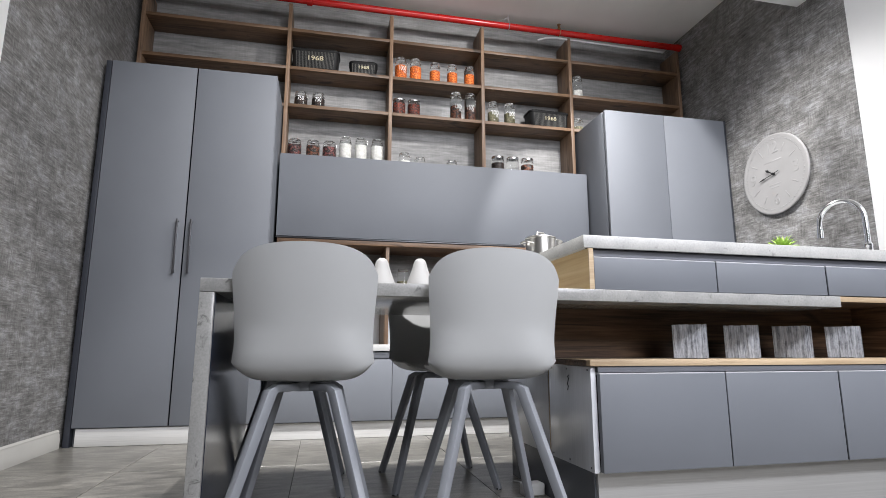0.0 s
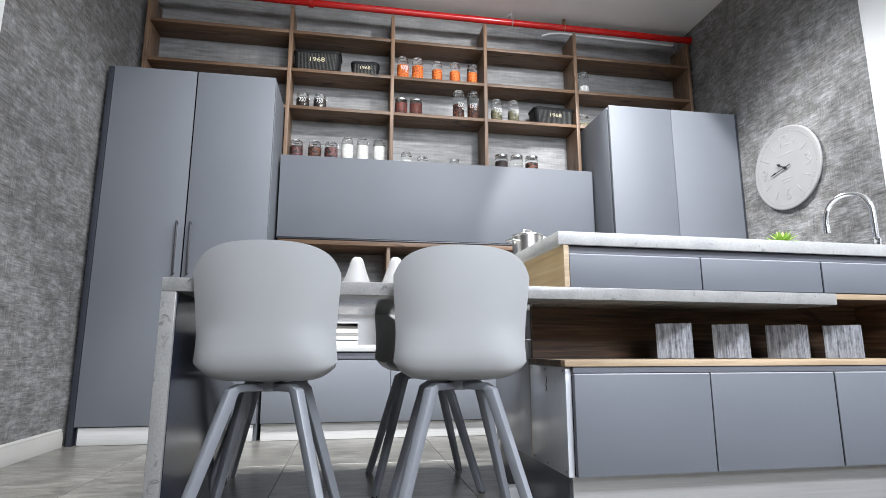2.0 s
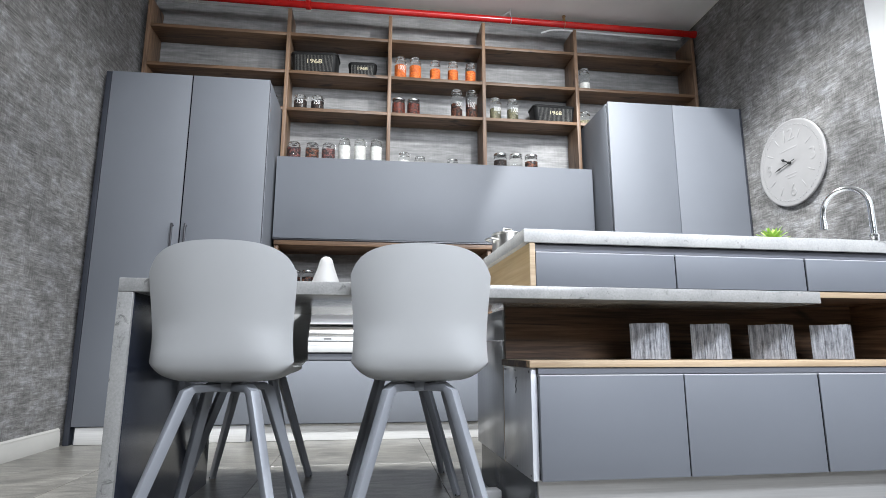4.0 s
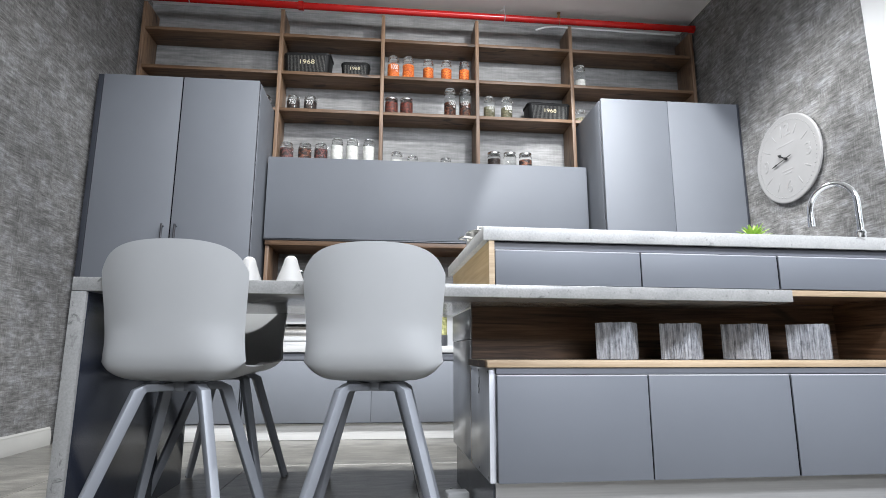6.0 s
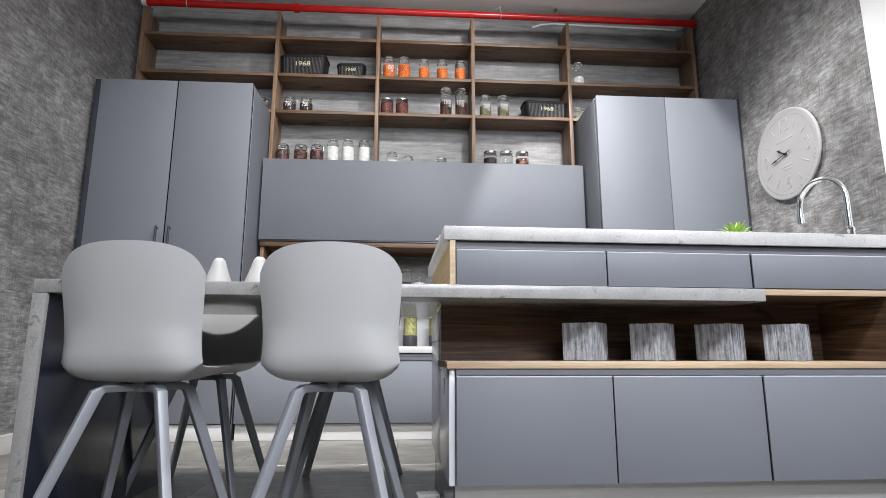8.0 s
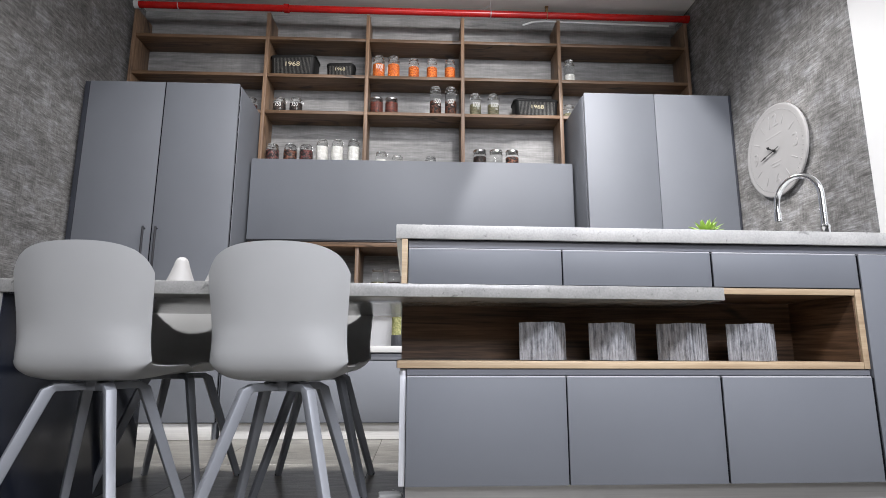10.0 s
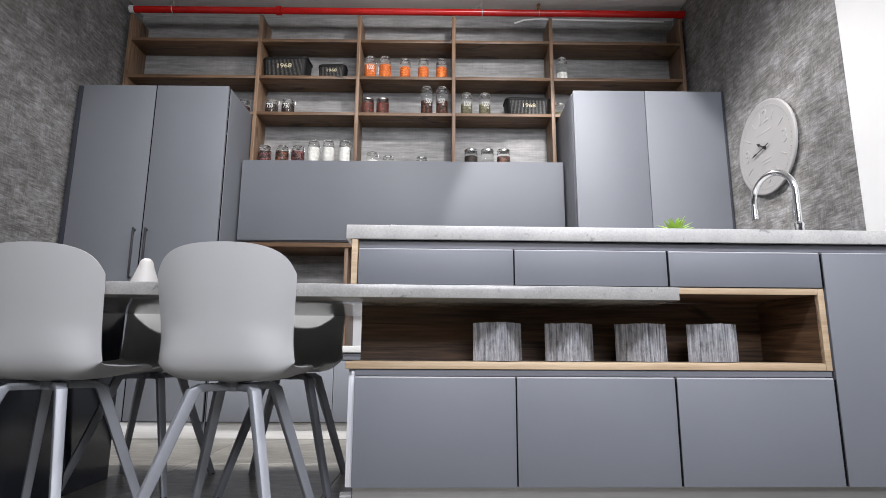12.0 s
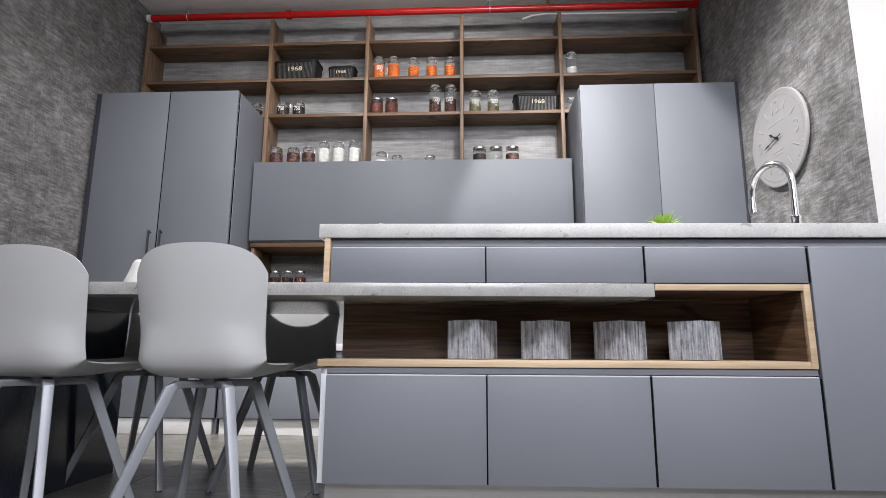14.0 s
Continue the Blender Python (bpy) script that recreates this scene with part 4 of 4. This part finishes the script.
# ---- on the island ----
tap = thing("kitchen_tap", (2.545, 2.165, 0.919), "tall chrome swan-neck kitchen tap on the worktop", "tap")
part("body", lathe(bmesh.new(), [(0, 0), (0.03, 0), (0.03, 0.006), (0.019, 0.012), (0.016, 0.02), (0.016, 0.1), (0.0175, 0.104), (0.0175, 0.112), (0.013, 0.118), (0, 0.118)], n=24), CHROME, tap)
ex, ey = -0.05, 0.2
R = 0.103
pts = [(0, 0, 0.11), (0, 0, 0.18), (0, 0, 0.24)]
for k in range(1, 17):
    a = math.pi * k / 16
    f = (1 - math.cos(a)) / 2
    pts.append((ex * f, ey * f, 0.24 + R * math.sin(a)))
pts += [(ex, ey, 0.21), (ex, ey, 0.19)]
part("spout", tube(bmesh.new(), pts, 0.012, 16), CHROME, tap)
part("nozzle", tube(bmesh.new(), [(ex, ey, 0.215), (ex, ey, 0.175)], 0.0145, 16), CHROME, tap)
part("lever", tube(bmesh.new(), [(0.01, 0.01, 0.04), (0.03, 0.03, 0.045), (0.055, 0.05, 0.052)], [0.006, 0.005, 0.004], 10), CHROME, tap)

plant = thing("succulent_plant", (2.069, 2.171, 0.919), "small bright green spiky succulent in a white pot", "plant")
part("pot", lathe(bmesh.new(), [(0, 0), (0.036, 0), (0.046, 0.075), (0.046, 0.08), (0.041, 0.08), (0.04, 0.07), (0, 0.07)], n=24), CERAMIC, plant, "small white ceramic pot")
for ring, (n, tilt, length) in enumerate(((12, 72, 0.076), (11, 48, 0.075), (8, 26, 0.07), (4, 8, 0.062))):
    for k in range(n):
        bm = bmesh.new()
        L = length * random.uniform(0.9, 1.1)
        rows = []
        for s, w in ((0, 0.006), (0.3, 0.0105), (0.6, 0.0085), (0.85, 0.0042), (1.0, 0.0006)):
            rows.append([bm.verts.new((-w, s * s * 0.012, s * L)), bm.verts.new((0, s * s * 0.012 - w * 0.45, s * L)), bm.verts.new((w, s * s * 0.012, s * L)), bm.verts.new((0, s * s * 0.012 + w * 0.25, s * L))])
        for a, b in zip(rows, rows[1:]):
            for q in range(4):
                bm.faces.new((a[q], a[(q + 1) % 4], b[(q + 1) % 4], b[q]))
        bmesh.ops.transform(bm, matrix=pose(0, 0, 0.068, 0, 0, 360 * (k + ring * 0.4) / n + random.uniform(-8, 8)) @ pose(0, 0, 0, -tilt + random.uniform(-7, 7), 0, 0), verts=bm.verts[:])
        part("leaf", bm, LEAF, plant)

for x, y, r, h in ((0.988, 2.36, 0.066, 0.088), (1.085, 2.485, 0.058, 0.1)):
    pot = thing("cooking_pot", (x, y, 0.935), "polished steel cooking pot with lid and loop handles", "pot", "pots on the hob", 20)
    part("body", lathe(bmesh.new(), [(0, 0), (r - 0.006, 0), (r, 0.006), (r, h), (r + 0.003, h + 0.002), (r + 0.003, h + 0.005), (r - 0.003, h + 0.004), (r - 0.003, 0.01), (0, 0.01)], n=36), POT_STEEL, pot)
    part("lid", lathe(bmesh.new(), [(r + 0.001, h + 0.005), (r, h + 0.009), (r * 0.7, h + 0.015), (0, h + 0.018)], n=36), POT_STEEL, pot)
    part("lid_knob", tube(bmesh.new(), [(-0.022, 0, h + 0.014), (-0.02, 0, h + 0.032), (0.02, 0, h + 0.032), (0.022, 0, h + 0.014)], 0.004, 8), POT_STEEL, pot)
    for sg in (-1, 1):
        part("handle", tube(bmesh.new(), [(sg * r, -0.028, h * 0.72), (sg * (r + 0.03), -0.024, h * 0.76), (sg * (r + 0.034), 0, h * 0.77), (sg * (r + 0.03), 0.024, h * 0.76), (sg * r, 0.028, h * 0.72)], 0.0042, 8), POT_STEEL, pot)
hob = thing("gas_hob", (1.03, 2.4, 0.919), "black cast iron pan support on the worktop", "hob")
part("plate", boxed(-0.12, 0.2, -0.13, 0.14, 0.0, 0.004, bevel=0.001), BLACK_METAL, hob)
for yy in (-0.07, 0.0, 0.07):
    part("grate_bar", boxed(-0.11, 0.19, yy - 0.004, yy + 0.004, 0.0045, 0.0155, bevel=0.001), BLACK_METAL, hob)

adaptor = thing("power_adaptor", (0.86, 2.21, 0.0005), "white plastic power block lying on the floor", "power adaptor", "", 8)
part("case", boxed(-0.04, 0.04, -0.028, 0.028, 0.0, 0.045, bevel=0.006, segments=3), WHITE_PLASTIC, adaptor)
part("cable", tube(bmesh.new(), [(0.04, 0.01, 0.012), (0.07, 0.03, 0.005), (0.08, 0.12, 0.004), (0.03, 0.22, 0.004)], 0.003, 8), WHITE_PLASTIC, adaptor)

bread_box = thing("bread_box", (0.09, 4.12, 0.577), "white bread box with a steel roll front on the counter", "bread box")
part("tray", boxed(-0.21, 0.21, -0.11, 0.12, 0.0005, 0.03, bevel=0.004), WHITE_PLASTIC, bread_box)
part("lip", boxed(-0.21, 0.21, -0.116, -0.098, 0.034, 0.064, bevel=0.004), WHITE_PLASTIC, bread_box)
part("shutter", tube(bmesh.new(), [(-0.205, -0.04, 0.082), (0.205, -0.04, 0.082)], 0.05, 32), POT_STEEL, bread_box, "curved steel shutter")
part("back", boxed(-0.21, 0.21, 0.1, 0.12, 0.0305, 0.15, bevel=0.003), WHITE_PLASTIC, bread_box)
part("top", boxed(-0.21, 0.21, -0.05, 0.12, 0.1505, 0.162, bevel=0.004), WHITE_PLASTIC, bread_box)
for x0 in (-0.21, 0.206):
    part("side", boxed(x0, x0 + 0.004, -0.09, 0.0995, 0.0305, 0.15), WHITE_PLASTIC, bread_box)
part("badge", boxed(0.01, 0.06, -0.1172, -0.1162, 0.044, 0.052), HANDLE_METAL, bread_box, "small dark badge bar")

# ---- floor tiles, last ----
TW, TD = 0.775, 0.775
tile_bm = boxed(0.0015, TW - 0.0015, 0.0015, TD - 0.0015, -0.01, 0.0, bevel=0.0012, segments=1)
tile_mesh = bpy.data.meshes.new("tile")
tile_bm.to_mesh(tile_bm and tile_mesh)
tile_bm.free()
tile_mesh.materials.append(TILE)
for i in range(-8, 11):
    for j in range(-13, 3):
        x, y = -0.045 + i * TW, 2.97 + j * TD
        if x < 8 and y < BACK and x + TW > -6 and (y + TD > -5 or -3 < x < 5):
            ob = new("tile", tile_mesh)
            ob.parent = floor
            ob.location = (x, y, 0)
